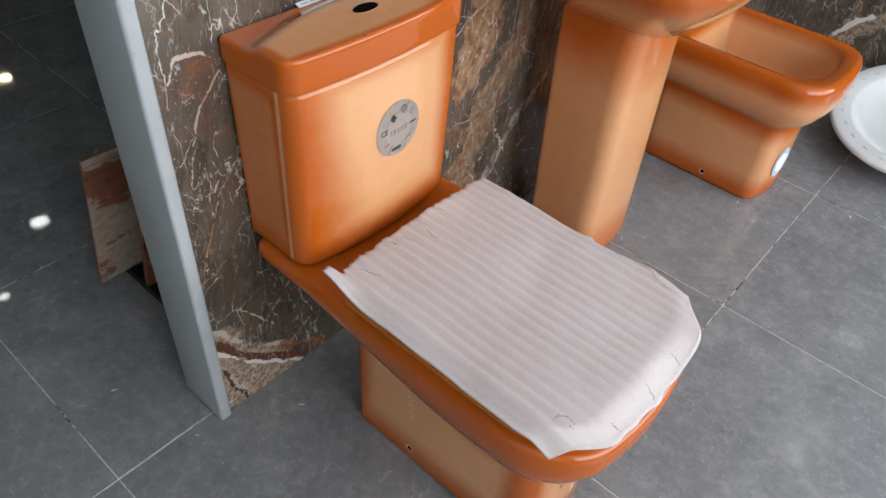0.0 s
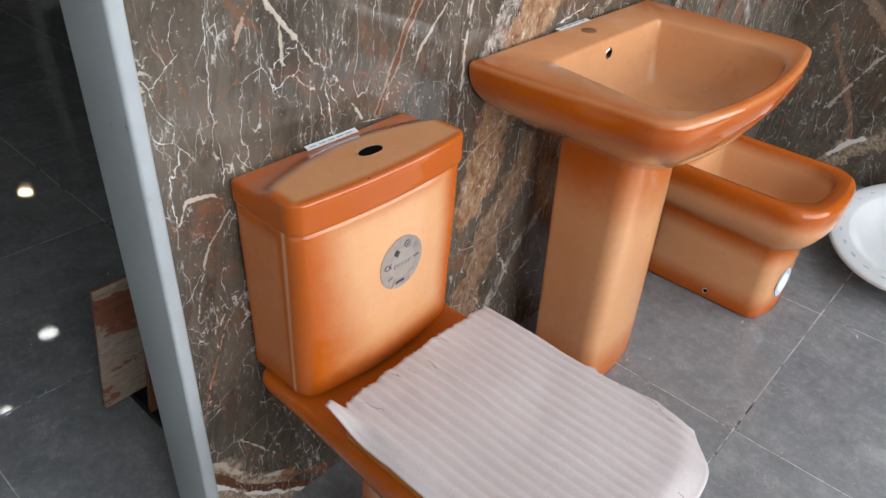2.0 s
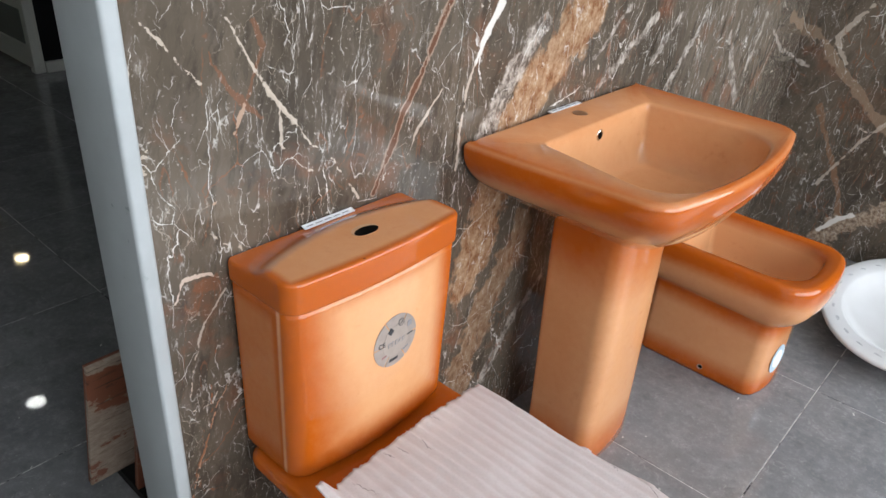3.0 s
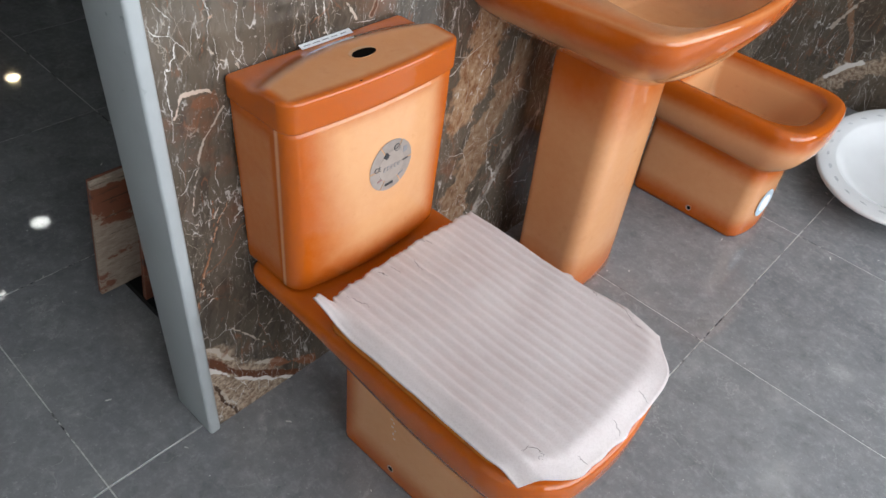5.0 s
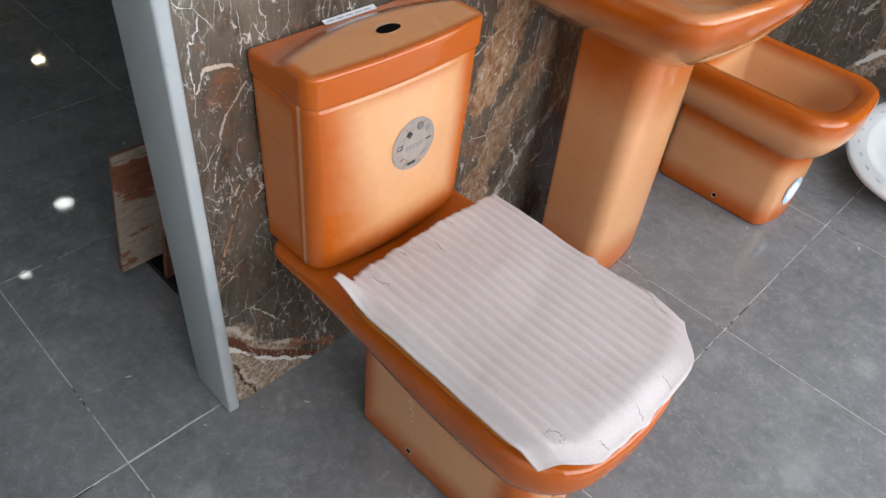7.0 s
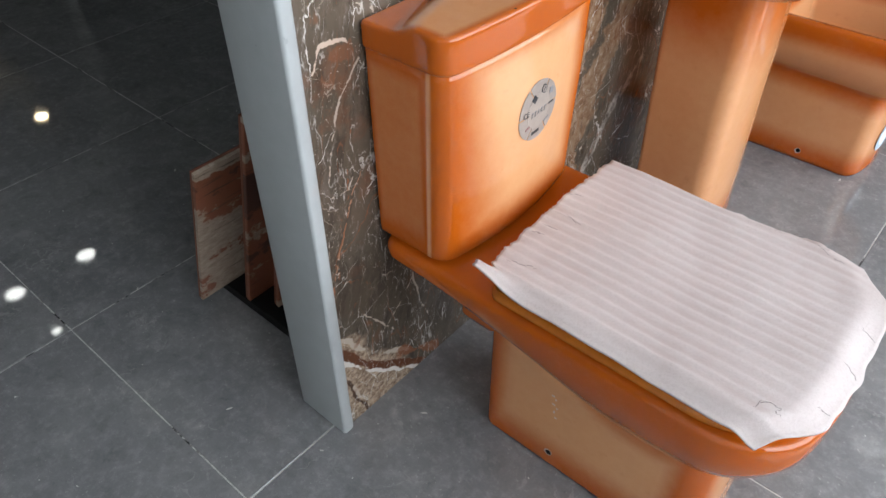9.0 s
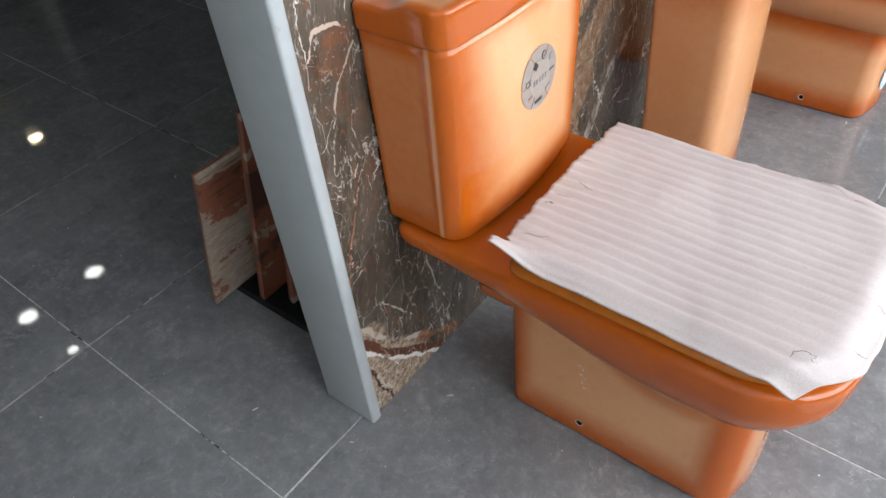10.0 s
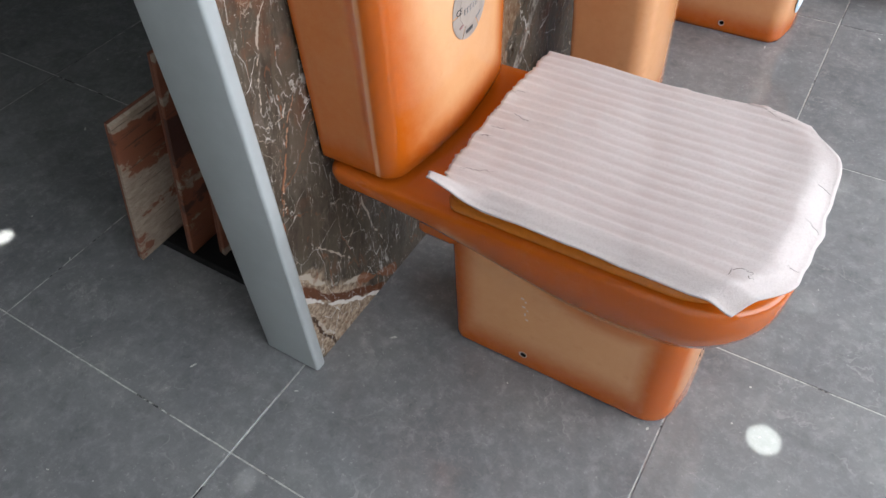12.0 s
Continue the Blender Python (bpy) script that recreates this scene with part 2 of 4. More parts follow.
    # hair-thin upright threads
    for k, (sc, am) in enumerate(((4.5, 0.60), (8.0, 0.50), (3.0, 0.50))):
        q = t.vec("ADD", t.vec("MULTIPLY", pr, (2.4, 0.5, 1.0)), (k * 3.7, k * 1.3, 0.0))
        ridge = t.math("ABSOLUTE", t.math("SUBTRACT", t.noise(q, sc, 3.0, 0.5), 0.5))
        mask = t.ramp(t.noise(t.vec("ADD", p, (k * 5.0, 3.0, 1.0)), 14.0, 5.0, 0.7), 0.47, 0.56)
        f = t.math("MULTIPLY", t.math("MULTIPLY", t.ramp(ridge, 0.001, 0.0040, 1.0, 0.0), mask), am)
        col = t.mix(f, col, white if k < 2 else rusty)
    # long single veins
    pl = pr
    col = band(col, [(0.558, 1.059), (0.562, 1.026), (0.588, 0.991), (0.636, 0.943)], 0.0040, rusty, 0.50, 0.95)
    col = band(col, [(0.624, 1.073), (0.638, 1.039), (0.615, 0.976)], 0.0034, rusty, 0.45, 0.95)
    col = band(col, [(0.48, 1.091), (0.509, 1.059), (0.525, 1.032), (0.547, 1.006)], 0.0024, cream, 0.90, 0.7)
    col = band(col, [(0.587, 1.08), (0.612, 1.035), (0.64, 0.989), (0.687, 0.935), (0.719, 0.888), (0.761, 0.847), (0.808, 0.772)], 0.0021, cream, 0.95, 0.8)
    col = band(col, [(0.640, 0.990), (0.662, 0.960), (0.690, 0.930)], 0.0042, cream, 0.85, 1.0)
    col = band(col, [(0.666, 0.956), (0.668, 0.897), (0.697, 0.861), (0.738, 0.825)], 0.0022, cream, 0.85, 0.9)
    col = band(col, [(0.609, 0.969), (0.594, 0.937), (0.586, 0.885), (0.574, 0.855), (0.534, 0.837)], 0.0024, (0.44, 0.30, 0.22), 0.85, 0.8)
    col = band(col, [(0.495, 0.836), (0.50, 0.817), (0.52, 0.798)], 0.0018, cream, 0.85, 0.8)
    col = band(col, [(0.53, 0.809), (0.543, 0.793), (0.577, 0.766)], 0.0018, cream, 0.85, 0.8)
    col = band(col, [(1.01, 1.06), (0.958, 0.977), (0.908, 0.904), (0.884, 0.845), (0.842, 0.769)], 0.0085, (0.36, 0.26, 0.20), 0.85, 0.5)
    col = band(col, [(1.01, 1.06), (0.958, 0.977), (0.908, 0.904), (0.884, 0.845), (0.842, 0.769)], 0.0056, (0.115, 0.052, 0.030), 0.95, 0.5)
    col = band(col, [(0.999, 0.919), (0.946, 0.864), (0.925, 0.821), (0.885, 0.804)], 0.0024, cream, 0.85, 0.9)
    col = band(col, [(1.150, 1.05), (1.107, 0.988), (1.085, 0.950)], 0.0090, white, 0.95, 0.5)
    col = band(col, [(1.085, 0.950), (1.066, 0.901), (1.057, 0.839), (1.05, 0.75)], 0.0040, cream, 0.85, 0.9)
    col = band(col, [(0.47, 0.72), (0.488, 0.749), (0.526, 0.746), (0.548, 0.73)], 0.0022, (0.58, 0.46, 0.38), 0.95, 0.9)
    col = band(col, [(0.505, 0.730), (0.535, 0.728)], 0.010, rusty, 0.55, 0.9)
    col = band(col, [(0.552, 0.71), (0.51, 0.664), (0.49, 0.606), (0.469, 0.495)], 0.0018, cream, 0.8, 0.9)
    col = band(col, [(0.466, 0.52), (0.511, 0.514), (0.535, 0.553), (0.555, 0.549)], 0.0016, cream, 0.9, 0.8)
    col = band(col, [(0.555, 0.549), (0.516, 0.504), (0.487, 0.428), (0.463, 0.345)], 0.0020, (0.40, 0.22, 0.14), 0.85, 0.8)
    col = band(col, [(0.529, 0.634), (0.515, 0.559), (0.501, 0.463), (0.474, 0.399), (0.46, 0.316)], 0.0018, rusty, 0.85, 0.9)
    col = band(col, [(0.639, 0.259), (0.655, 0.174), (0.709, 0.06)], 0.0020, cream, 0.85, 0.9)
    col = band(col, [(0.458, 0.266), (0.511, 0.253), (0.583, 0.161)], 0.0020, cream, 0.85, 0.9)
    col = band(col, [(0.551, 0.17), (0.602, 0.209), (0.636, 0.248)], 0.0016, cream, 0.75, 0.9)
    grains = t.math("MULTIPLY", t.ramp(t.noise(p, 150.0, 3.0), 0.63, 0.70), t.ramp(t.noise(p, 8.0), 0.42, 0.6))
    col = t.mix(t.math("MULTIPLY", grains, 0.65), col, (0.55, 0.50, 0.45))
    return t.done(col, t.ramp(cloud, 0.3, 0.7, 0.05, 0.09), spec=0.5)


def worn_wood_print(name, shift):
    t = Tree(name)
    p = t.node("TexCoord", 3)
    n = t.noise(t.vec("MULTIPLY", p, (1.0, 3.0, 7.0)), 11.0, 8.0, 0.78, distort=0.3)
    blot = t.noise(t.vec("ADD", t.vec("MULTIPLY", p, (1.0, 4.0, 5.0)), t.vec("SCALE", (1.0, 7.0, 3.0), scale=t.node("ObjectInfo", 5))), 2.2, 6.0, 0.68)
    col = t.mix(t.ramp(n, 0.35, 0.65), (0.27, 0.205, 0.155), (0.47, 0.385, 0.31))
    sep = t.t.nodes.new("ShaderNodeSeparateXYZ")
    t.put(sep.inputs[0], p)
    belt = t.math("MULTIPLY", t.ramp(sep.outputs[2], 0.24, 0.33), t.ramp(sep.outputs[2], 0.392, 0.37))
    rust = t.math("ADD", t.math("ADD", blot, t.math("MULTIPLY", belt, 0.22)), shift)
    col = t.mix(t.ramp(rust, 0.60, 0.63), col, (0.23, 0.080, 0.042))
    col = t.mix(t.ramp(rust, 0.76, 0.80), col, (0.085, 0.036, 0.026))
    col = t.mix(t.math("MULTIPLY", t.ramp(t.noise(t.vec("MULTIPLY", p, (1.0, 2.0, 30.0)), 5.0, 4.0), 0.60, 0.68), 0.8), col, (0.05, 0.03, 0.02))
    t.bump(n, 0.2, 0.002)
    return t.done(col, 0.55)


def foam_material():
    t = Tree("white_foam_sheet")
    p = t.node("TexCoord", 3)
    n = t.noise(p, 330.0, 3.0, 0.8)
    col = t.mix(t.ramp(t.noise(p, 7.0, 4.0), 0.35, 0.7), (0.60, 0.538, 0.535), (0.66, 0.607, 0.607))
    col = t.mix(t.math("MULTIPLY", t.ramp(n, 0.45, 0.7), 0.5), col, (0.49, 0.43, 0.425))
    sep = t.t.nodes.new("ShaderNodeSeparateXYZ")
    t.put(sep.inputs[0], p)
    # Groove shade is put into the colour, together with the thin foam's pink.
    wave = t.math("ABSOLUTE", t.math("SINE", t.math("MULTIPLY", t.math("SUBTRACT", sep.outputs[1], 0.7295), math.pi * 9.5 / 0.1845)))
    groove_shade = t.math("MULTIPLY", t.ramp(t.math("ADD", wave, t.math("MULTIPLY", t.math("SUBTRACT", t.noise(p, 60.0, 3.0), 0.5), 0.5)), 0.55, 1.0), t.ramp(t.noise(p, 9.0, 3.0), 0.30, 0.65, 0.15, 0.58))
    groove_shade = t.math("MULTIPLY", groove_shade, t.ramp(sep.outputs[0], -0.105, -0.150))
    col = t.mix(t.math("MULTIPLY", groove_shade, t.ramp(sep.outputs[1], 0.550, 0.585)), col, (0.48, 0.395, 0.385))
    t.bump(n, 0.7, 0.0014)
    t.put(t.bsdf.inputs["Subsurface Weight"], 0.12)
    t.put(t.bsdf.inputs["Subsurface Radius"], (0.01, 0.008, 0.008))
    return t.done(col, 0.62, spec=0.3)


def glow(name, color, strength):
    t = Tree(name)
    t.put(t.bsdf.inputs["Emission Color"], color)
    t.put(t.bsdf.inputs["Emission Strength"], strength)
    return t.done((0.9, 0.9, 0.9), 0.4)


tile_mat, marble_mat, print_mat, rust_mat, foam_mat = floor_tile(), marble(), worn_wood_print("worn_plank_print", 0.0), worn_wood_print("rusty_plank_print", 0.18), foam_material()
seat_mat = plain("ochre_seat_plastic", (0.56, 0.17, 0.020), 0.16, grain=90, amount=0.15, bump=0.02)


def dirty_grout():
    t = Tree("pale_grout")
    p = world_pos(t)
    dirt = t.ramp(t.noise(p, 9.0, 6.0, 0.72), 0.53, 0.60)
    col = t.mix(t.ramp(t.noise(p, 90.0, 4.0), 0.35, 0.65), (0.36, 0.37, 0.37), (0.58, 0.58, 0.57))
    col = t.mix(dirt, col, (0.025, 0.026, 0.028))
    return t.done(col, 0.85)


grout_mat = dirty_grout()
post_mat = plain("pale_blue_grey_paint", (0.42, 0.455, 0.47), 0.32, grain=30, amount=0.10, bump=0.03)
white_china = plain("white_china", (0.64, 0.66, 0.68), 0.08, grain=12, amount=0.06, bump=0.0)
pattern_mat = plain("pale_grey_pattern", (0.52, 0.55, 0.58), 0.12, grain=80, amount=0.4)
black_mat = plain("black_lacquer", (0.010, 0.010, 0.011), 0.6, grain=50, amount=0.4, spec=0.15)
hole_mat = plain("hole_shade_and_chip", (0.006, 0.005, 0.004), 0.9, spec=0.02)
chrome = plain("chrome", (0.75, 0.75, 0.76), 0.08, 1.0, amount=0.05, bump=0.0)
paper_mat = plain("white_paper", (0.80, 0.81, 0.84), 0.6, grain=120, amount=0.06)
sticker_mat = plain("silver_grey_sticker", (0.33, 0.280, 0.250), 0.5, grain=70, amount=0.25)
sticker_pale = plain("pale_sticker_centre", (0.36, 0.305, 0.270), 0.5, grain=70, amount=0.15)
ink_mat = plain("dark_ink", (0.03, 0.03, 0.035), 0.5)
grey_ink = plain("grey_ink", (0.22, 0.22, 0.24), 0.5)
blue_ink = plain("blue_print", (0.42, 0.56, 0.68), 0.4, grain=60, amount=0.5)
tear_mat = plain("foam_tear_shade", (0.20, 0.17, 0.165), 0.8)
clay_mat = plain("red_brown_tile_body", (0.20, 0.075, 0.045), 0.7, grain=70)
ceiling_mat = plain("white_ceiling_paint", (0.72, 0.73, 0.74), 0.8, grain=8, amount=0.06)
shaded_ceiling = plain("shaded_ceiling_tone", (0.07, 0.09, 0.07), 0.8, grain=8, amount=0.15)
bounce_white = plain("bounce_wall_white", (0.78, 0.78, 0.77), 0.7, grain=10, amount=0.1)
wall_paint = plain("light_wall_paint", (0.24, 0.245, 0.23), 0.7, grain=10, amount=0.08)
olive_wall = plain("olive_wall_paint", (0.44, 0.34, 0.16), 0.6, grain=6, amount=0.2)
frame_white = plain("white_frame_paint", (0.62, 0.63, 0.58), 0.35, grain=40, amount=0.08)
lamp_on = glow("lamp_diffuser", (0.98, 1.0, 0.97), 15.0)
lamp_front = glow("soft_lamp_diffuser", (0.92, 1.0, 0.96), 13.0)
lamp_low = glow("dim_lamp_diffuser", (0.95, 0.98, 1.0), 1.2)
lamp_warm = glow("warm_lamp_diffuser", (1.0, 0.80, 0.50), 70.0)
backdrop_mat = glow("bright_street_sky", (0.86, 0.93, 1.0), 1.6)
glass = Tree("window_glass")
glass.put(glass.bsdf.inputs["Transmission Weight"], 1.0)
glass = glass.done((0.95, 0.97, 0.97), 0.02)

# ---- builders ----


def mesh_part(name, verts, faces, material, parent=None, label="", glaze_at=None, smooth=True):
    me = bpy.data.meshes.new(name)
    me.from_pydata([tuple(v) for v in verts], [], faces)
    me.materials.append(material)
    if glaze_at:
        at = me.attributes.new("glaze", "FLOAT", "POINT")
        for k, v in enumerate(verts):
            at.data[k].value = glaze_at(*v)
    if smooth:
        me.polygons.foreach_set("use_smooth", [True] * len(me.polygons))
    ob = new(name, me)
    ob.parent = parent
    return tagged(ob, label)


def part(name, bm, material, parent=None, label="", smooth=False):
    me = bpy.data.meshes.new(name)
    bmesh.ops.recalc_face_normals(bm, faces=bm.faces[:])
    bm.to_mesh(me)
    bm.free()
    me.materials.append(material)
    if smooth:
        me.polygons.foreach_set("use_smooth", [True] * len(me.polygons))
    ob = new(name, me)
    ob.parent = parent
    return tagged(ob, label)


def box(x0, x1, y0, y1, z0, z1, bevel=0.0, segments=2):
    bm = bmesh.new()
    bmesh.ops.create_cube(bm, size=1.0)
    for v in bm.verts:
        v.co = Vector(((x0 + x1) / 2 + v.co.x * (x1 - x0), (y0 + y1) / 2 + v.co.y * (y1 - y0), (z0 + z1) / 2 + v.co.z * (z1 - z0)))
    if bevel:
        bmesh.ops.bevel(bm, geom=bm.edges[:], offset=bevel, segments=segments, affect="EDGES", profile=0.5)
    return bm


def empty(name, label, category, group="", kind=""):
    return tagged(new(name), label, category, group, kind)


def rrect(x0, x1, y0, y1, radii, bulge=0.0, nc=8, ne=24):
    """Outline of a rounded rectangle; radii: front near, front far, back far, back near. The front (high x) may bulge."""
    out = []
    corners = ((x1, y0, radii[0], -90), (x1, y1, radii[1], 0), (x0, y1, radii[2], 90), (x0, y0, radii[3], 180))
    arcs = []
    for x, y, r, a in corners:
        cx = x - r if x == x1 else x + r
        cy = y + r if y == y0 else y - r
        arcs.append([(cx + r * math.cos(radians(a + 90 * k / nc)), cy + r * math.sin(radians(a + 90 * k / nc))) for k in range(nc + 1)])
    for k in range(4):
        out += arcs[k]
        (ax, ay), (bx, by) = arcs[k][-1], arcs[(k + 1) % 4][0]
        out += [(ax + (bx - ax) * j / ne, ay + (by - ay) * j / ne) for j in range(1, ne)]
    yc, hy = (y0 + y1) / 2, (y1 - y0) / 2
    return [(x + bulge * (1 - ((y - yc) / hy) ** 2) * max(0.0, min(1.0, (x - x0) / (x1 - x0) * 1.6 - 0.6)), y) for x, y in out]


def shrink(outline, d):
    out = []
    n = len(outline)
    for k in range(n):
        (ax, ay), (bx, by) = outline[k - 1], outline[(k + 1) % n]
        tx, ty = bx - ax, by - ay
        m = math.hypot(tx, ty) or 1.0
        out.append((outline[k][0] - d * ty / m, outline[k][1] + d * tx / m))
    return out


def blend(a, b, f):
    return [(p[0] + (q[0] - p[0]) * f, p[1] + (q[1] - p[1]) * f) for p, q in zip(a, b)]


def loft(rings, caps=(True, True)):
    """Rings of (x, y, z) with equal counts, joined into one skin."""
    n = len(rings[0])
    verts = [v for r in rings for v in r]
    faces = []
    for k in range(len(rings) - 1):
        for j in range(n):
            a, b = k * n + j, k * n + (j + 1) % n
            faces.append((a, b, b + n, a + n))
    for end, want in ((0, caps[0]), (len(rings) - 1, caps[1])):
        if want:
            c = len(verts)
            ring = rings[end]
            verts.append(tuple(sum(v[i] for v in ring) / n for i in range(3)))
            for j in range(n):
                a, b = end * n + j, end * n + (j + 1) % n
                faces.append((c, b, a) if end == 0 else (c, a, b))
    return verts, faces


def level(outline, z):
    return [(x, y, z) for x, y in outline]


def smooth(x, lo, hi):
    u = max(0.0, min(1.0, (x - lo) / (hi - lo)))
    return u * u * (3 - 2 * u)


def disc(cx, cy, cz, rx, ry, thick, axis="z", n=32, soft=0.0):
    """A flat round plate lying on the plane across the axis."""
    rings = []
    for f, h in ((1.0, 0.0), (1.0, thick - soft), (1.0 - soft / max(rx, 1e-6), thick)):
        ring = []
        for k in range(n):
            a = 2 * math.pi * k / n
            p, q = rx * f * math.cos(a), ry * f * math.sin(a)
            ring.append((cx + p, cy + q, cz + h) if axis == "z" else (cx + h, cy + p, cz + q))
        rings.append(ring)
    return loft(rings)


def flared_body(base, rim, zb, ze, z_top, power=2.0, nz=34):
    """A pedestal foot that swells out into the rim above the height zb(x)."""
    rings = []
    for k in range(nz + 1):
        z = z_top * k / nz
        foot = shrink(base, 0.006 * (1 - smooth(z, 0.0, 0.012)) - 0.0)
        ring = []
        for (ax, ay), (bx, by) in zip(foot, rim):
            low = zb(ax)
            v = max(0.0, min(1.0, (z - low) / (ze(ax) - low)))
            f = 1 - (1 - v) ** power
            ring.append((ax + (bx - ax) * f, ay + (by - ay) * f, z))
        rings.append(ring)
    return rings


def text(body, size, material, parent, place, name="lettering"):
    """Built-in lettering turned into a mesh, on the place's xy plane."""
    cu = bpy.data.curves.new(name, "FONT")
    cu.body, cu.size, cu.extrude, cu.align_x, cu.align_y = body, size, 0.0002, "CENTER", "CENTER"
    tmp = bpy.data.objects.new(name, cu)
    scene.collection.objects.link(tmp)
    me = bpy.data.meshes.new_from_object(tmp.evaluated_get(bpy.context.evaluated_depsgraph_get()))
    bpy.data.objects.remove(tmp)
    me.transform(place)
    me.materials.clear()
    me.materials.append(material)
    ob = new(name, me)
    ob.parent = parent
    return ob


# ---- setting ----
WX, WY, WALL_END, POST_X = -0.752, 2.95, 0.02, -0.862
X0, X1, Y0, Y1 = -8.5, 2.3, -1.3, 9.0
tagged(part("wall_west", box(X0 - 0.15, X0, Y0, Y1, 0, CEIL), olive_wall), "far olive painted wall of the showroom", "wall", kind="structure")
# Unseen wall added close by as a white reflector for the window.
tagged(part("wall_south", box(-0.6, X1 + 0.15, Y0 - 0.15, Y0, 0, CEIL), bounce_white), "added unseen white wall that bounces window light onto the fixtures", "wall", kind="structure")
# Unseen dark half, added so little light bounces into the rear aisle.
tagged(part("wall_south_rear", box(X0, -0.6, Y0 - 0.15, Y0, 0, CEIL), plain("dark_olive_bounce", (0.085, 0.10, 0.065), 0.7, grain=8, amount=0.15)), "added unseen dark olive wall that keeps the rear aisle dim", "wall", kind="structure")
tagged(part("wall_north", box(X0, X1 + 0.15, Y1, Y1 + 0.15, 0, CEIL), wall_paint), "plain painted end wall", "wall", kind="structure")
tagged(part("ceiling", box(-2.6, X1 + 0.15, Y0, Y1, CEIL, CEIL + 0.1), ceiling_mat), "white painted ceiling", "ceiling", kind="structure")
# Rear ceiling: distance from the window is painted in as a darker tone.
tagged(part("ceiling_back", box(X0, -2.6, Y0, Y1, CEIL, CEIL + 0.1), shaded_ceiling), "ceiling of the rear aisle, its dimness put into the colour", "ceiling", kind="structure")
# shop front with a wide window
shop = empty("wall_east", "painted shop front wall with a wide window", "wall", kind="structure")
part("sill_wall", box(X1, X1 + 0.15, Y0, Y1, 0, SKY_Z[0]), wall_paint, shop)
part("lintel", box(X1, X1 + 0.15, Y0, Y1, SKY_Z[1], CEIL), wall_paint, shop)
part("pier", box(X1, X1 + 0.15, Y0, SKY_Y[0], *SKY_Z), wall_paint, shop)
part("pier", box(X1, X1 + 0.15, SKY_Y[1], Y1, *SKY_Z), wall_paint, shop)
win = empty("window_1", "wide shop window with white mullions", "window", kind="structure")
for k in range(5):
    y = SKY_Y[0] + (SKY_Y[1] - SKY_Y[0]) * k / 4
    part("mullion", box(X1 + 0.04, X1 + 0.10, y - 0.03, y + 0.03, *SKY_Z, 0.004), frame_white, win)
for k in range(4):
    a, b = (SKY_Y[0] + (SKY_Y[1] - SKY_Y[0]) * (k + j) / 4 for j in (0, 1))
    pane = part("pane", box(X1 + 0.065, X1 + 0.073, a + 0.03, b - 0.03, *SKY_Z), glass, win)
    pane.visible_shadow = False
tagged(part("backdrop", box(X1 + 3.0, X1 + 3.05, Y0 - 6, Y1 + 6, -1, 8), backdrop_mat), "pale bright street daylight", "backdrop", kind="structure")

# marble partition: core, slabs, painted end post
part_wall = empty("wall_partition", "display partition faced with brown-grey veined marble slabs", "wall", kind="structure")
# Unseen top is carried up to the ceiling to block bounced light.
part("core", box(POST_X, WX - 0.012, 0.457, WY + 0.11, 0, CEIL), wall_paint, part_wall)
wing = empty("wall_wing", "short return wall faced with brown-grey veined marble slabs", "wall", kind="structure")
part("core", box(WX - 0.012, WALL_END, WY + 0.012, WY + 0.11, 0, CEIL), wall_paint, wing)
post = empty("corner_post", "pale blue-grey painted metal trim post closing the partition's end", "post", kind="structure")
part("trim", box(POST_X, WX + 0.010, 0.432, 0.4555, 0, CEIL, 0.006, 4), post_mat, post, smooth=True)

# far kiosk in the rear aisle
kiosk = empty("glazed_kiosk", "white framed dark glazed kiosk in the rear aisle", "kiosk")
part("corner_upright", box(-4.38, -4.32, 1.60, 1.66, 0, 1.5, 0.006), frame_white, kiosk)
part("bottom_rail", box(-6.2, -4.38, 1.61, 1.65, 0.02, 0.14, 0.004), frame_white, kiosk)
part("middle_rail", box(-6.2, -4.38, 1.61, 1.65, 0.34, 0.38, 0.004), frame_white, kiosk)
part("lower_panel", box(-6.2, -4.38, 1.625, 1.64, 0.14, 0.34), plain("grey_panel", (0.16, 0.18, 0.17), 0.4), kiosk)
part("dark_panel", box(-6.2, -4.38, 1.625, 1.64, 0.38, 1.45), black_mat, kiosk)
part("front_panel", box(-4.37, -4.34, 1.66, 3.4, 0.06, 1.45), black_mat, kiosk)
part("threshold", box(-4.38, -4.31, 1.66, 3.4, 0.0, 0.06, 0.004), frame_white, kiosk)

# ---- close-coupled toilet ----
YC = 0.733
toilet = empty("toilet", "orange and peach glazed close-coupled toilet standing against the marble wall", "toilet")
base = rrect(-0.570, -0.180, 0.622, 0.844, (0.032, 0.032, 0.022, 0.022), 0.024)
rim = rrect(-0.738, -0.114, 0.551, 0.915, (0.085, 0.085, 0.03, 0.03), 0.036)


def toilet_belly(x):
    return 0.332 - 0.106 * smooth(x, -0.56, -0.30) + 0.020 * smooth(x, -0.28, -0.16)


def toilet_lip(x):
    return 0.386 - 0.016 * smooth(x, -0.45, -0.20)


def toilet_glaze(x, y, z):
    side = 1 - smooth(z, 0.01, 0.125)
    corner = max(1 - smooth(x, -0.560, -0.500), smooth(x, -0.255, -0.200) * (1 - smooth(x, -0.178, -0.160) * 0.75))
    b = toilet_belly(x)
    # Shade under the bulge is painted into the glaze as a darker band.
    crease_shade = 0.75 * smooth(z, b - 0.050, b - 0.006) * (1 - smooth(z, b, b + 0.012))
    top = smooth(z, b + 0.008, b + 0.060)
    return min(1.0, max(side, corner, crease_shade, top, 0.16))


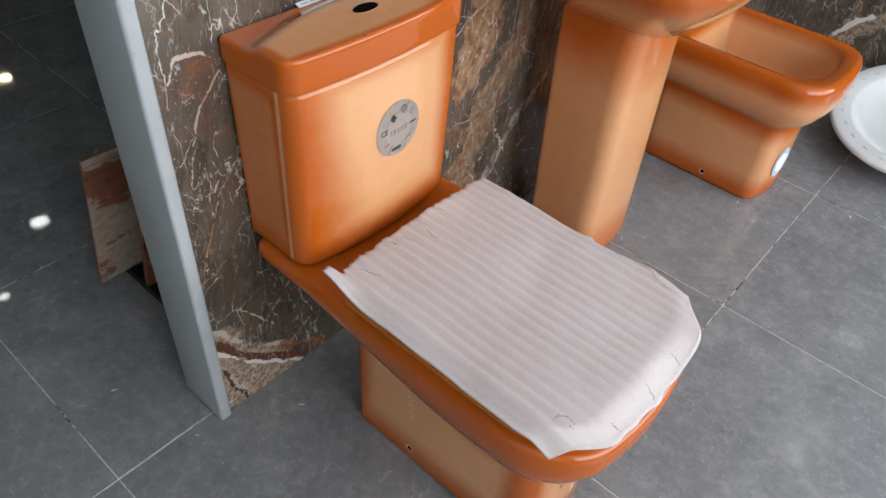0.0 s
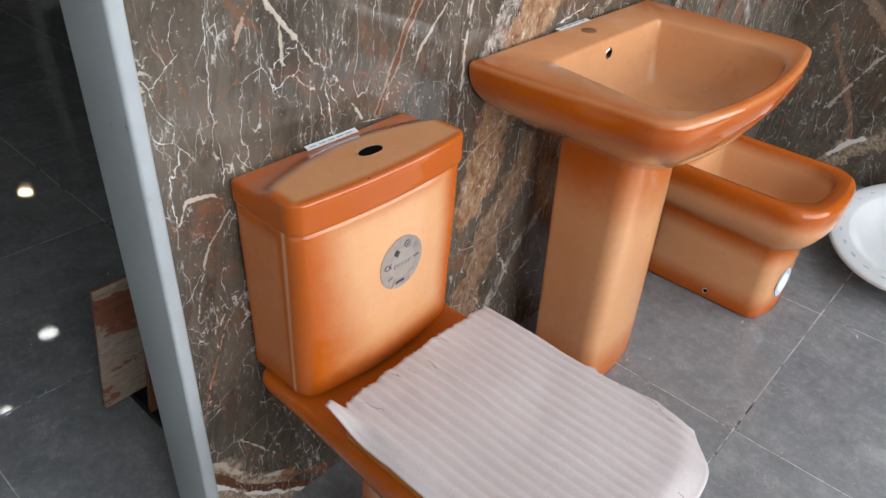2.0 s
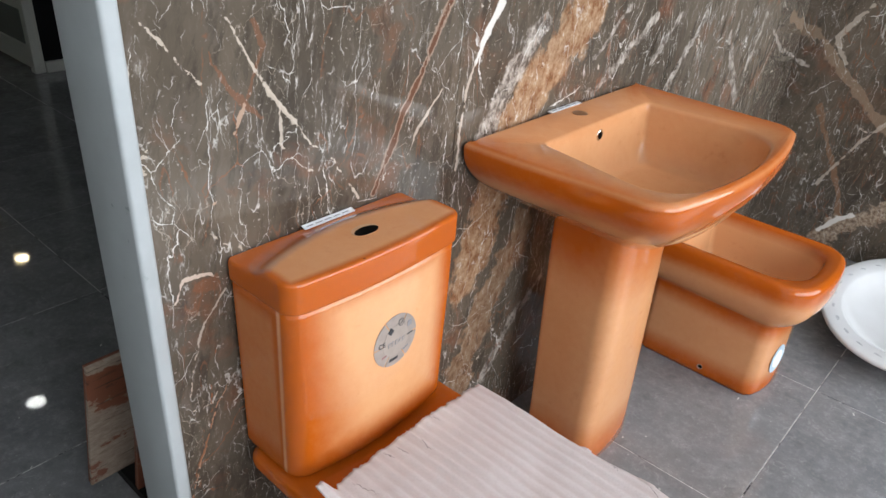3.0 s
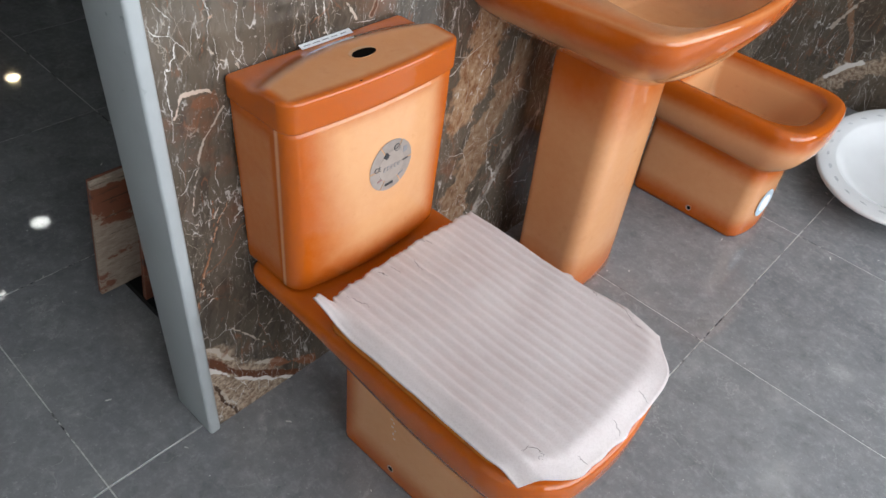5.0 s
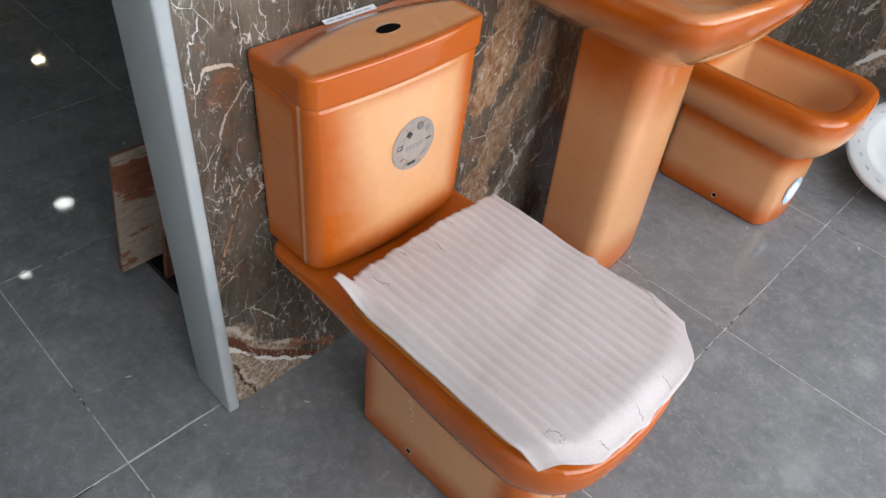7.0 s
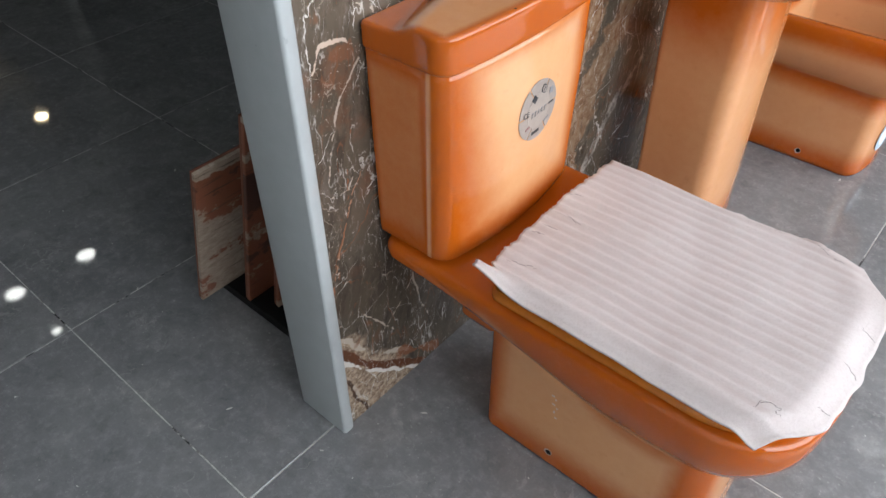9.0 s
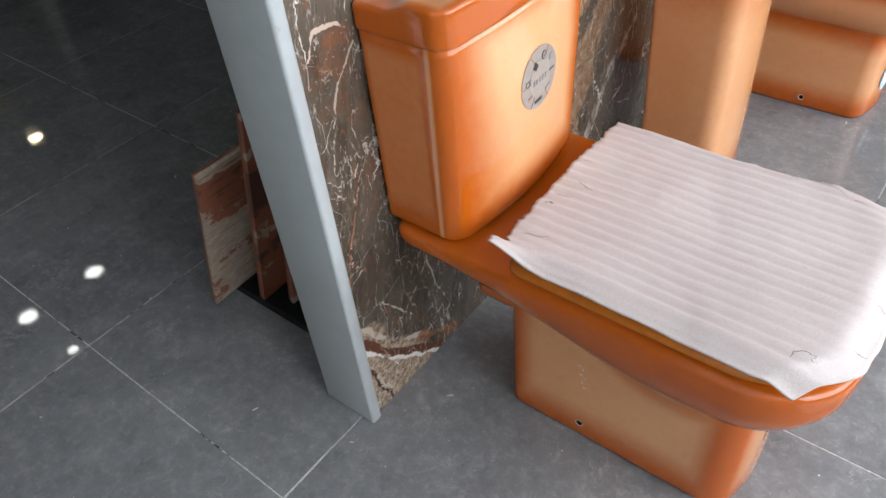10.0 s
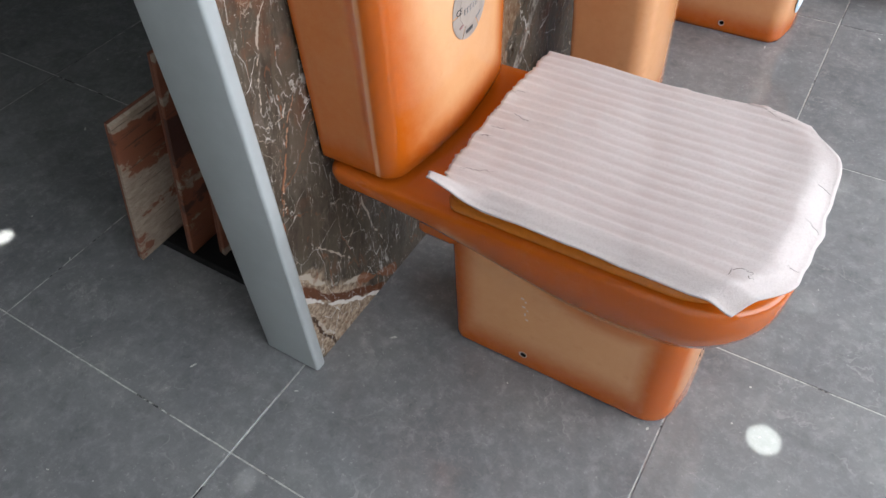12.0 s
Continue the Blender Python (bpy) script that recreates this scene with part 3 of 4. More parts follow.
rings = flared_body(base, rim, toilet_belly, toilet_lip, 0.394, 1.9)
rings += [level(shrink(rim, 0.002), 0.399), level(shrink(rim, 0.007), 0.4035), level(shrink(rim, 0.020), 0.405)]
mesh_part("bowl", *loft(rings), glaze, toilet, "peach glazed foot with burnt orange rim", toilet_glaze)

block = rrect(-0.622, -0.540, 0.602, 0.864, (0.02, 0.02, 0.02, 0.02), 0.0)
rings = [level(shrink(block, 0.012), 0.272), level(shrink(block, 0.003), 0.278), level(block, 0.288), level(block, 0.318), level(shrink(block, -0.02), 0.345)]
mesh_part("outlet_block", *loft(rings), glaze, toilet, "burnt orange block under the rear shelf", lambda x, y, z: 1.0)

# cistern
SEAM = 0.719


def tank_sides(z):
    """Near end, far end, front and front bulge of the cistern at a height."""
    k = smooth(z, 0.40, 0.72)
    return 0.563 - 0.003 * k, 0.897 + 0.003 * k, -0.617 + 0.006 * k, 0.021 - 0.009 * smooth(z, 0.60, 0.72)


def tank_outline(z, grow=0.0):
    y0, y1, xf, b = tank_sides(z)
    return rrect(-0.7505 - min(grow, 0.001), xf + grow, y0 - grow, y1 + grow, (0.025, 0.022, 0.010, 0.010), b, 10, 30)


def front_x(y, z):
    """Front of the cistern at that place."""
    y0, y1, xf, b = tank_sides(z)
    return xf + b * (1 - ((y - (y0 + y1) / 2) / ((y1 - y0) / 2)) ** 2)


def tank_glaze(x, y, z):
    y0, y1, xf, b = tank_sides(z)
    low = 1 - smooth(z, 0.415, 0.500 + 0.045 * (1 - smooth(y, 0.62, 0.70)))
    left = 1 - smooth(y, 0.572, 0.668 + 0.06 * (1 - smooth(z, 0.47, 0.66)))
    right = smooth(y, 0.822, 0.880)
    up = smooth(z, 0.690, 0.718) * 0.6
    # Pale corner line: thinner glaze plus the corner's reflection, put into the colour.
    if y < y0 + 0.0012 and abs(x - xf + 0.0262) < 0.0026:
        return 0.30
    if x < xf - 0.020:
        edge = max(smooth(x, -0.672, -0.645), 1 - smooth(x, -0.748, -0.715))
        return min(1.0, max(low, edge * 1.05, 0.70 + up * 0.6))
    return min(1.0, max(low, left, right, up, 0.06))


tank = [level(shrink(tank_outline(0.41), 0.012), 0.406), level(shrink(tank_outline(0.41), 0.003), 0.411)]
tank += [level(tank_outline(0.415 + (SEAM - 0.415) * k / 30), 0.415 + (SEAM - 0.415) * k / 30) for k in range(31)]
tank += [level(shrink(tank_outline(SEAM), 0.005), SEAM + 0.002)]
cistern = mesh_part("cistern", *loft(tank), glaze, toilet, "peach cistern with burnt orange sprayed edges", tank_glaze)
lid_out = tank_outline(0.75, 0.0035)
LEDGE, PANEL = 0.7590, 0.7720


def panel_in(x, y):
    """How far a place lies in front of the raised panel's bowed rear edge."""
    return x + 0.722 - 0.034 * (abs(y - 0.742) / 0.165) ** 2


def lid_top(x, y):
    return LEDGE + (PANEL - LEDGE) * smooth(panel_in(x, y), -0.018, 0.028) - 0.0016 * (1 - smooth(panel_in(x, y), -0.030, -0.008))


def lid_glaze(x, y, z):
    if z < SEAM + 0.0045:
        return 0.12
    # The lid's near corner carries the same line of thin glaze and painted reflection.
    if z < lid_top(x, y) - 0.0012:
        return 1.0 if x > -0.64 or y > 0.6 else 1.0 - 0.55 * (abs(x + 0.6335) < 0.0030)
    d = panel_in(x, y)
    rim_in = min(x + 0.7505, -0.607 + 0.011 * (1 - ((y - 0.73) / 0.17) ** 2) - x, y - 0.557, 0.9035 - y)
    return 1.0 - 0.66 * smooth(d, -0.004, 0.016) * smooth(rim_in, 0.004, 0.020)


lid = [level(shrink(lid_out, 0.010), SEAM + 0.0015), level(shrink(lid_out, 0.003), SEAM + 0.002), level(shrink(lid_out, 0.0006), SEAM + 0.0045), level(lid_out, SEAM + 0.0075)]
for f in (0.15, 0.3, 0.5, 0.7, 0.85):
    lid.append([(x, y, SEAM + 0.0075 + (lid_top(x, y) - 0.006 - SEAM - 0.0075) * f) for x, y in lid_out])
for d, drop in ((0.0, 0.0060), (0.0006, 0.0036), (0.0022, 0.0014), (0.0045, 0.0004), (0.0070, 0.0)):
    lid.append([(x, y, lid_top(x, y) - drop) for x, y in shrink(lid_out, d)])
heart = [(-0.668, 0.732 + (y - 0.732) * 0.55) for x, y in lid_out]
for k in range(1, 41):
    lid.append([(x, y, lid_top(x, y)) for x, y in blend(shrink(lid_out, 0.0070), heart, (k / 40) ** 1.15 * 0.99)])
tank_lid = mesh_part("cistern_lid", *loft(lid), glaze, toilet, "burnt orange lid with a raised tan top", lid_glaze)
# Flat discs paint the button hole: tan for its lit wall, black for shade.
mesh_part("hole_wall", *disc(-0.6625, 0.741, PANEL, 0.0150, 0.0240, 0.0008), plain("lit_hole_wall", (0.60, 0.34, 0.19), 0.25), tank_lid)
mesh_part("button_hole", *disc(-0.6588, 0.741, PANEL + 0.0006, 0.0112, 0.0222, 0.0006), hole_mat, tank_lid, "dark oval flush button hole")
mesh_part("chip", *disc(-0.603, 0.684, PANEL - 0.0018, 0.003, 0.003, 0.0016, n=10), hole_mat, tank_lid)

# seat ring and cover
seat_o = rrect(-0.530, -0.128, 0.557, 0.909, (0.085, 0.085, 0.02, 0.02), 0.034)
ring = [level(shrink(seat_o, 0.016), 0.4045), level(shrink(seat_o, 0.014), 0.4085), level(shrink(seat_o, 0.004), 0.4090), level(seat_o, 0.412), level(seat_o, 0.420), level(shrink(seat_o, 0.005), 0.4245), level(shrink(seat_o, 0.03), 0.4248)]
mesh_part("seat_ring", *loft(ring), seat_mat, toilet, "ochre plastic seat")
cov = shrink(seat_o, 0.003)
ring = [level(shrink(cov, 0.006), 0.4262), level(cov, 0.430), level(cov, 0.442), level(shrink(cov, 0.006), 0.4485), level(shrink(cov, 0.02), 0.451), level(shrink(cov, 0.06), 0.452)]
mesh_part("seat_cover", *loft(ring), seat_mat, toilet, "ochre plastic seat cover")


glint_mat = plain("painted_glint", (0.62, 0.46, 0.36), 0.5, grain=200)


def bolt_hole(parent, x, y, z, r=0.006):
    # A black disc stands in for the shade inside the hole.
    verts, faces = disc(0, 0, 0, r, r, 0.0012, "x", 16)
    verts = [(x + p[1], y - p[0], z + p[2]) for p in verts]
    hole = mesh_part("bolt_hole", verts, faces, hole_mat, parent, "small fixing hole, a black disc for its shade")
    # Pale disc behind it paints a glint on the hole's edge.
    verts, faces = disc(0, 0, 0, r * 1.35, r * 1.35, 0.0008, "x", 16)
    mesh_part("chipped_rim", [(x + p[1] - 0.001, y - p[0], z + p[2] - 0.001) for p in verts], faces, glint_mat, hole, "pale disc painting the glint on the hole's edge")


bolt_hole(toilet, -0.426, 0.6215, 0.044, 0.0056)
# Pale plates paint lamp glints reflected in the foot's glaze.
for k, (x, z, w, h) in enumerate(((-0.434, 0.196, 0.006, 0.003), (-0.428, 0.190, 0.003, 0.004), (-0.431, 0.176, 0.006, 0.0035), (-0.424, 0.170, 0.003, 0.003), (-0.428, 0.158, 0.003, 0.007), (-0.424, 0.145, 0.005, 0.003))):
    part("scuff", box(x - w / 2, x + w / 2, 0.6213, 0.6222, z - h / 2, z + h / 2, 0.0003, 1), glint_mat, toilet, "small pale plate painting a reflected glint")

foot_label = empty("sticker", "faded dark printed marks on the toilet foot's front", "sticker")
for y, z, w, h in ((0.690, 0.205, 0.010, 0.006), (0.700, 0.190, 0.014, 0.004), (0.694, 0.176, 0.010, 0.004), (0.704, 0.160, 0.016, 0.005), (0.696, 0.146, 0.009, 0.004), (0.714, 0.200, 0.010, 0.005), (0.720, 0.172, 0.012, 0.004)):
    x = -0.180 + 0.024 * (1 - ((y - YC) / 0.111) ** 2)
    part("printed_bar", box(x - 0.002, x + 0.0006, y - w / 2, y + w / 2, z - h / 2, z + h / 2), ink_mat, foot_label)

# round sticker on the cistern front
sticker = empty("sticker", "round silver-grey sticker with small dark marks on the cistern", "sticker")
SY, SZ, SR = 0.7440, 0.6045, 0.0465


def decal(name, pts, material, lift, parent, label=""):
    """A thin plate that follows the cistern's curved front; pts run round it in (y, z)."""
    n = len(pts)
    cy, cz = sum(p[0] for p in pts) / n, sum(p[1] for p in pts) / n
    verts = [(front_x(y, z) + h, y, z) for h in (lift - 0.0004, lift) for y, z in pts]
    verts.append((front_x(cy, cz) + lift, cy, cz))
    faces = [(j, (j + 1) % n, n + (j + 1) % n, n + j) for j in range(n)] + [(2 * n, n + j, n + (j + 1) % n) for j in range(n)]
    return mesh_part(name, verts, faces, material, parent, label, smooth=False)


def round_pts(y, z, r, n=32, a0=0.0, a1=360.0):
    return [(y + r * math.cos(radians(a0 + (a1 - a0) * k / n)), z + r * math.sin(radians(a0 + (a1 - a0) * k / n))) for k in range(n)]


def bar_pts(y, z, w, h, turn=0.0):
    c, s = math.cos(radians(turn)), math.sin(radians(turn))
    return [(y + a * w / 2 * c - b * h / 2 * s, z + a * w / 2 * s + b * h / 2 * c) for a, b in ((-1, -1), (1, -1), (1, 1), (-1, 1))]


for k in range(6):
    a0, a1 = 60 * k + 1.5, 60 * k + 58.5
    pts = round_pts(SY, SZ, SR, 12, a0, a1) + [(SY + SR * math.cos(radians(a1)), SZ + SR * math.sin(radians(a1)))]
    inner = [(SY + 0.58 * SR * math.cos(radians(a)), SZ + 0.58 * SR * math.sin(radians(a))) for a in (a1, (a0 + a1) / 2, a0)]
    decal("segment", pts + inner, sticker_mat, 0.0012, sticker)
decal("centre", round_pts(SY, SZ, SR * 0.60), sticker_pale, 0.0014, sticker, "paler round middle")
decal("mark", bar_pts(SY - 0.012, SZ + 0.022, 0.010, 0.010, 45), ink_mat, 0.0018, sticker, "dark diamond mark")
ringpts = round_pts(SY + 0.011, SZ + 0.030, 0.0065, 24)
decal("mark", ringpts, ink_mat, 0.0018, sticker, "dark round mark")
decal("mark", round_pts(SY + 0.011, SZ + 0.030, 0.0050, 24), sticker_mat, 0.0021, sticker)
decal("mark", bar_pts(SY + 0.011, SZ + 0.030, 0.007, 0.0018, 40), ink_mat, 0.0024, sticker)
decal("mark", bar_pts(SY + 0.031, SZ + 0.000, 0.013, 0.0024, 0), ink_mat, 0.0018, sticker)
decal("mark", bar_pts(SY - 0.004, SZ - 0.034, 0.018, 0.0050, 0), ink_mat, 0.0018, sticker)
decal("mark", bar_pts(SY - 0.025, SZ - 0.020, 0.010, 0.0030, 12), plain("dull_red_ink", (0.30, 0.14, 0.14), 0.5), 0.0018, sticker)
decal("mark", bar_pts(SY + 0.030, SZ + 0.020, 0.009, 0.010, 0), grey_ink, 0.0018, sticker, "small grey symbol")
decal("mark", bar_pts(SY + 0.022, SZ - 0.024, 0.013, 0.0028, 20), grey_ink, 0.0018, sticker)
for k in range(5):
    decal("mark", bar_pts(SY - 0.0155 + 0.0078 * k, SZ - 0.002, 0.0048, 0.0085, 0), grey_ink, 0.0018, sticker)
    decal("mark", bar_pts(SY - 0.0155 + 0.0078 * k, SZ - 0.002, 0.0026, 0.0065, 0), sticker_pale, 0.0021, sticker)
m = Matrix(((0, 0, 1, front_x(SY - 0.031, SZ + 0.004) + 0.0018), (1, 0, 0, SY - 0.031), (0, 1, 0, SZ + 0.004), (0, 0, 0, 1)))
text("CE", 0.0125, ink_mat, sticker, m)

# paper strip behind the lid
strip = empty("paper_label", "white paper label strip tucked behind the cistern lid", "label")


def leaning_slip(y0, y1, x0, z0, x1, z1, thing):
    """A paper strip that leans from the ledge against the wall, with rows of print."""
    def at(f, y, lift):
        return x0 + (x1 - x0) * f + lift * 0.7, y, z0 + (z1 - z0) * f + lift * 0.7
    faces = [(0, 1, 2, 3), (7, 6, 5, 4), (0, 4, 5, 1), (1, 5, 6, 2), (2, 6, 7, 3), (3, 7, 4, 0)]
    def plate(name, f0, f1, a, b, lift, thick, material):
        verts = [at(f, y, h) for h in (lift, lift + thick) for f, y in ((f0, a), (f0, b), (f1, b), (f1, a))]
        mesh_part(name, verts, faces, material, thing, smooth=False)
    plate("slip", 0.0, 1.0, y0, y1, 0.0, 0.0008, paper_mat)
    w = (y1 - y0 - 0.012) / 5
    for k in range(5):
        plate("printed_bar", 0.40, 0.56, y0 + 0.006 + w * k, y0 + 0.006 + w * (k + 0.75), 0.0008, 0.0003, grey_ink)


leaning_slip(0.689, 0.790, -0.7385, 0.7592, -0.7490, 0.7622, strip)

# ---- foam sheet over the seat ----
foam = empty("foam_sheet", "white ribbed packing foam sheet with torn edges over the toilet seat", "packing foam")
NU, NV, FY, FH = 90, 150, 0.7295, 0.1845


def foam_at(i, j):
    u, v = i / NU, -1 + 2 * j / NV
    ragged = 0.004 * (noise.noise((v * 7, 3.0, 0.0))) + 0.004 * noise.noise((v * 30, 1.0, 0.0)) + 0.003 * abs(noise.noise((v * 75, 2.0, 0.0)))
    ragged += 0.010 * math.exp(-((v + 0.865) / 0.022) ** 2) - 0.010 * smooth(-v, 0.87, 0.93)
    xb = -0.545 + 0.030 * v * v * (0.2 if v > 0 else 0.25) + ragged
    xf = -0.079 - 0.012 * v * v - 0.050 * smooth(abs(v), 0.50, 1.06) ** 1.5 + 0.004 * noise.noise((v * 5, 9.0, 2.0))
    x = xb + (xf - xb) * u
    edge = 0.0014 * noise.noise((u * 6, 5.0, v)) * abs(v) ** 6
    squeeze = 1 - (0.05 if v < 0 else 0.03) * smooth(u, 0.80, 1.0) ** 2
    y = FY + FH * v * squeeze + edge
    rib = 0.0023 * (1.0 - 1.6 * abs(math.sin(v * math.pi * 9.5)) ** 0.7) * (0.75 + 0.5 * noise.noise((u * 3, v * 3, 0.0))) * (1 - smooth(abs(v), 0.90, 1.0)) * (1 - smooth(u, 0.84, 0.95))
    z = 0.4585 + rib + 0.0035 * noise.noise((x * 9, y * 9, 0.5)) + 0.0012 * noise.noise((x * 40, y * 40, 0.5))
    z -= (0.011 + 0.006 * smooth(u, 0.35, 1.0)) * smooth(-v, 0.86, 1.0) * smooth(u, 0.0, 0.15)
    z -= 0.010 * smooth(v, 0.93, 1.0) * (1 - 0.8 * smooth(u, 0.6, 0.9))
    z -= 0.018 * smooth(u, 0.90, 1.0) ** 1.5 * (1 - 0.75 * smooth(v, 0.15, 0.75))
    z += 0.014 * smooth(-v, 0.85, 0.94) * (1 - smooth(u, 0.0, 0.22))
    return x, y, z


verts, faces = [], []
for lay in (0.0, -0.0028):
    for i in range(NU + 1):
        for j in range(NV + 1):
            x, y, z = foam_at(i, j)
            verts.append((x, y, z + lay))
W, S = NV + 1, (NU + 1) * (NV + 1)
for i in range(NU):
    for j in range(NV):
        a = i * W + j
        faces.append((a, a + W, a + W + 1, a + 1))
        faces.append((S + a, S + a + 1, S + a + W + 1, S + a + W))
edge = [j for j in range(NV)] + [i * W + NV for i in range(NU)] + [NU * W + j for j in range(NV, 0, -1)] + [i * W for i in range(NU, 0, -1)]
for k in range(len(edge)):
    a, b = edge[k], edge[(k + 1) % len(edge)]
    faces.append((a, b, b + S, a + S))
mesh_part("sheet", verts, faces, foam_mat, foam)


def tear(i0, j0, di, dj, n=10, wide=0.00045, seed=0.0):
    """A short crooked slit in the foam; a dark strip paints its shade."""
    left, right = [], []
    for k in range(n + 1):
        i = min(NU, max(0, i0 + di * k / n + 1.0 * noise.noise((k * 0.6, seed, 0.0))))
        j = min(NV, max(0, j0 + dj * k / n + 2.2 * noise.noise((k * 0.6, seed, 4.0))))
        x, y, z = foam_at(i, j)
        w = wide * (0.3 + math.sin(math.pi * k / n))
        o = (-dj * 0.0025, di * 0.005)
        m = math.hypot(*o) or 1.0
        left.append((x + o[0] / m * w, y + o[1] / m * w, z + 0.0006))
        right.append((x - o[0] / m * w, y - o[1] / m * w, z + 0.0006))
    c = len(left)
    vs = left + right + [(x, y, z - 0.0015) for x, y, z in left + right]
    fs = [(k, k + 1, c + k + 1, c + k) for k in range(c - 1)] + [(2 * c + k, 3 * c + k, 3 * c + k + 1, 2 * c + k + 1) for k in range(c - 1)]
    mesh_part("tear", vs, fs, tear_mat, foam, "thin tear, drawn as a dark strip for its shade")


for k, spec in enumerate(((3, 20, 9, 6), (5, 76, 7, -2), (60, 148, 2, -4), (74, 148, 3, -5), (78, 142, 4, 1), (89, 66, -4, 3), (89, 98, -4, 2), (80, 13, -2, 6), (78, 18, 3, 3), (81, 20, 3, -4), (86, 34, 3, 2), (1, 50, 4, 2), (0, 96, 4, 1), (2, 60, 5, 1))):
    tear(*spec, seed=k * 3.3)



def torn_flap(i0, j0, di, dj, n=7, seed=0.0):
    """A small curled scrap along the sheet's torn edge."""
    rng_f = random.Random(seed)
    low, high = [], []
    for k in range(n + 1):
        f = k / n
        x, y, z = foam_at(min(NU, i0 + di * f), min(NV, j0 + dj * f))
        w = (0.002 + 0.004 * math.sin(math.pi * f)) * rng_f.uniform(0.6, 1.3)
        low.append((x - w * 0.3, y - w * 0.6, z + 0.0006))
        high.append((x + w * 0.25, y + w * 0.7, z + 0.0014 + rng_f.uniform(0.0, 0.0015)))
    c = n + 1
    top = low + high
    vs = top + [(x, y, z - 0.0016) for x, y, z in top]
    fs = []
    for k in range(n):
        fs += [(k, k + 1, c + k + 1, c + k), (2 * c + k, 3 * c + k, 3 * c + k + 1, 2 * c + k + 1), (k, 2 * c + k, 2 * c + k + 1, k + 1), (c + k, c + k + 1, 3 * c + k + 1, 3 * c + k)]
    fs += [(0, c, 3 * c, 2 * c), (n, 2 * c + n, 3 * c + n, c + n)]
    mesh_part("torn_flap", vs, fs, foam_mat, foam, "curled torn scrap")


for k, spec in enumerate(((47, 149, 4, 1), (70, 149, 8, -2))):
    torn_flap(*spec, seed=k + 11)

# ---- pedestal wash basin ----
BY = 1.382
basin = empty("pedestal_basin", "orange and peach glazed pedestal wash basin against the marble wall", "wash basin")
outer = [(x, BY + (y - BY) * (1.0 - (0.085 if y < BY else 0.035) * smooth(x, -0.74, -0.33))) for x, y in rrect(-0.749, -0.352, 1.062, 1.706, (0.042, 0.042, 0.008, 0.008), 0.045, 8, 24)]
neck = rrect(-0.735, -0.440, 1.245, 1.519, (0.05, 0.05, 0.008, 0.008), 0.020, 8, 24)
inner = [(x, BY + (y - BY) * (1.0 + (0.26 if y < BY else 0.10) * max(0.0, (x + 0.645) / 0.30))) for x, y in rrect(-0.645, -0.372, 1.178, 1.580, (0.070, 0.070, 0.010, 0.010), 0.044, 8, 24)]
drain = rrect(-0.610, -0.420, 1.200, 1.540, (0.07, 0.07, 0.03, 0.03), 0.03, 8, 24)
rings = []
for k in range(17):
    v = k / 16
    rings.append(level(blend(neck, outer, math.sin(v * math.pi / 2) ** 1.05), 0.634 + 0.160 * v))
rings += [level(outer, 0.797), level(shrink(outer, 0.0005), 0.801), level(shrink(outer, 0.003), 0.8055), level(shrink(outer, 0.008), 0.809), level(shrink(outer, 0.014), 0.810)]
rings += [level(shrink(inner, -0.006), 0.8095), level(shrink(inner, -0.001), 0.807), level(shrink(inner, 0.002), 0.801)]
for k in range(1, 15):
    v = k / 14
    rings.append(level(blend(shrink(inner, 0.002), drain, 1 - math.cos(v * math.pi / 2) ** 0.8 if v < 1 else 1.0), 0.801 - 0.125 * math.sin(v * math.pi / 2) ** 0.9))


def basin_glaze(x, y, z):
    if z >= 0.8085:
        return 0.38 + 0.50 * max(1 - smooth(y, 1.07, 1.15), smooth(y, 1.60, 1.68), smooth(x, -0.37, -0.32))
    # Rim edge is lightened, its highlight put into the glaze colour.
    side = 0.27 + 0.73 * smooth(z, 0.70, 0.775) * (1 - 0.6 * smooth(z, 0.795, 0.808))
    return side


body = rings[:22]
mesh_part("bowl", *loft(body, (True, False)), glaze, basin, "", basin_glaze)
mesh_part("basin_hollow", *loft(rings[21:], (False, True)), glaze, basin, "peach glazed hollow of the basin", lambda x, y, z: basin_glaze(x, y, z) if z > 0.8092 else 0.06 + 0.20 * smooth(z, 0.775, 0.808))
verts, faces = disc(0, 0, 0, 0.012, 0.012, 0.003, "x", 24, 0.001)
over = mesh_part("overflow", [(-0.6445 + p[0], 1.378 + p[1], 0.780 + p[2]) for p in verts], faces, chrome, basin, "chrome overflow ring")
# Black disc painting the shade inside the overflow.
verts, faces = disc(0, 0, 0, 0.0075, 0.0075, 0.001, "x", 20)
mesh_part("overflow_hole", [(-0.6413 + p[0], 1.378 + p[1], 0.780 + p[2]) for p in verts], faces, hole_mat, over)
mesh_part("tap_hole", *disc(-0.700, 1.384, 0.8096, 0.016, 0.016, 0.0010), plain("tan_hole", (0.26, 0.12, 0.05), 0.5), basin, "tan plugged tap hole")
ped = rrect(-0.668, -0.496, 1.286, 1.500, (0.030, 0.030, 0.01, 0.01), 0.014, 8, 20)
ped_low = rrect(-0.655, -0.494, 1.288, 1.512, (0.030, 0.030, 0.01, 0.01), 0.014, 8, 20)


def ped_glaze(x, y, z):
    ends = max(smooth(z, 0.38, 0.60) * 1.0, 1 - smooth(z, 0.02, 0.19))
    flank = max(0.36, (1 - smooth(x, -0.685, -0.630)) * 1.0, ends)
    face = max(0.18, smooth(y, 1.45, 1.495) * 0.8, ends * 0.85)
    return flank + (face - flank) * smooth(x, -0.59, -0.515)


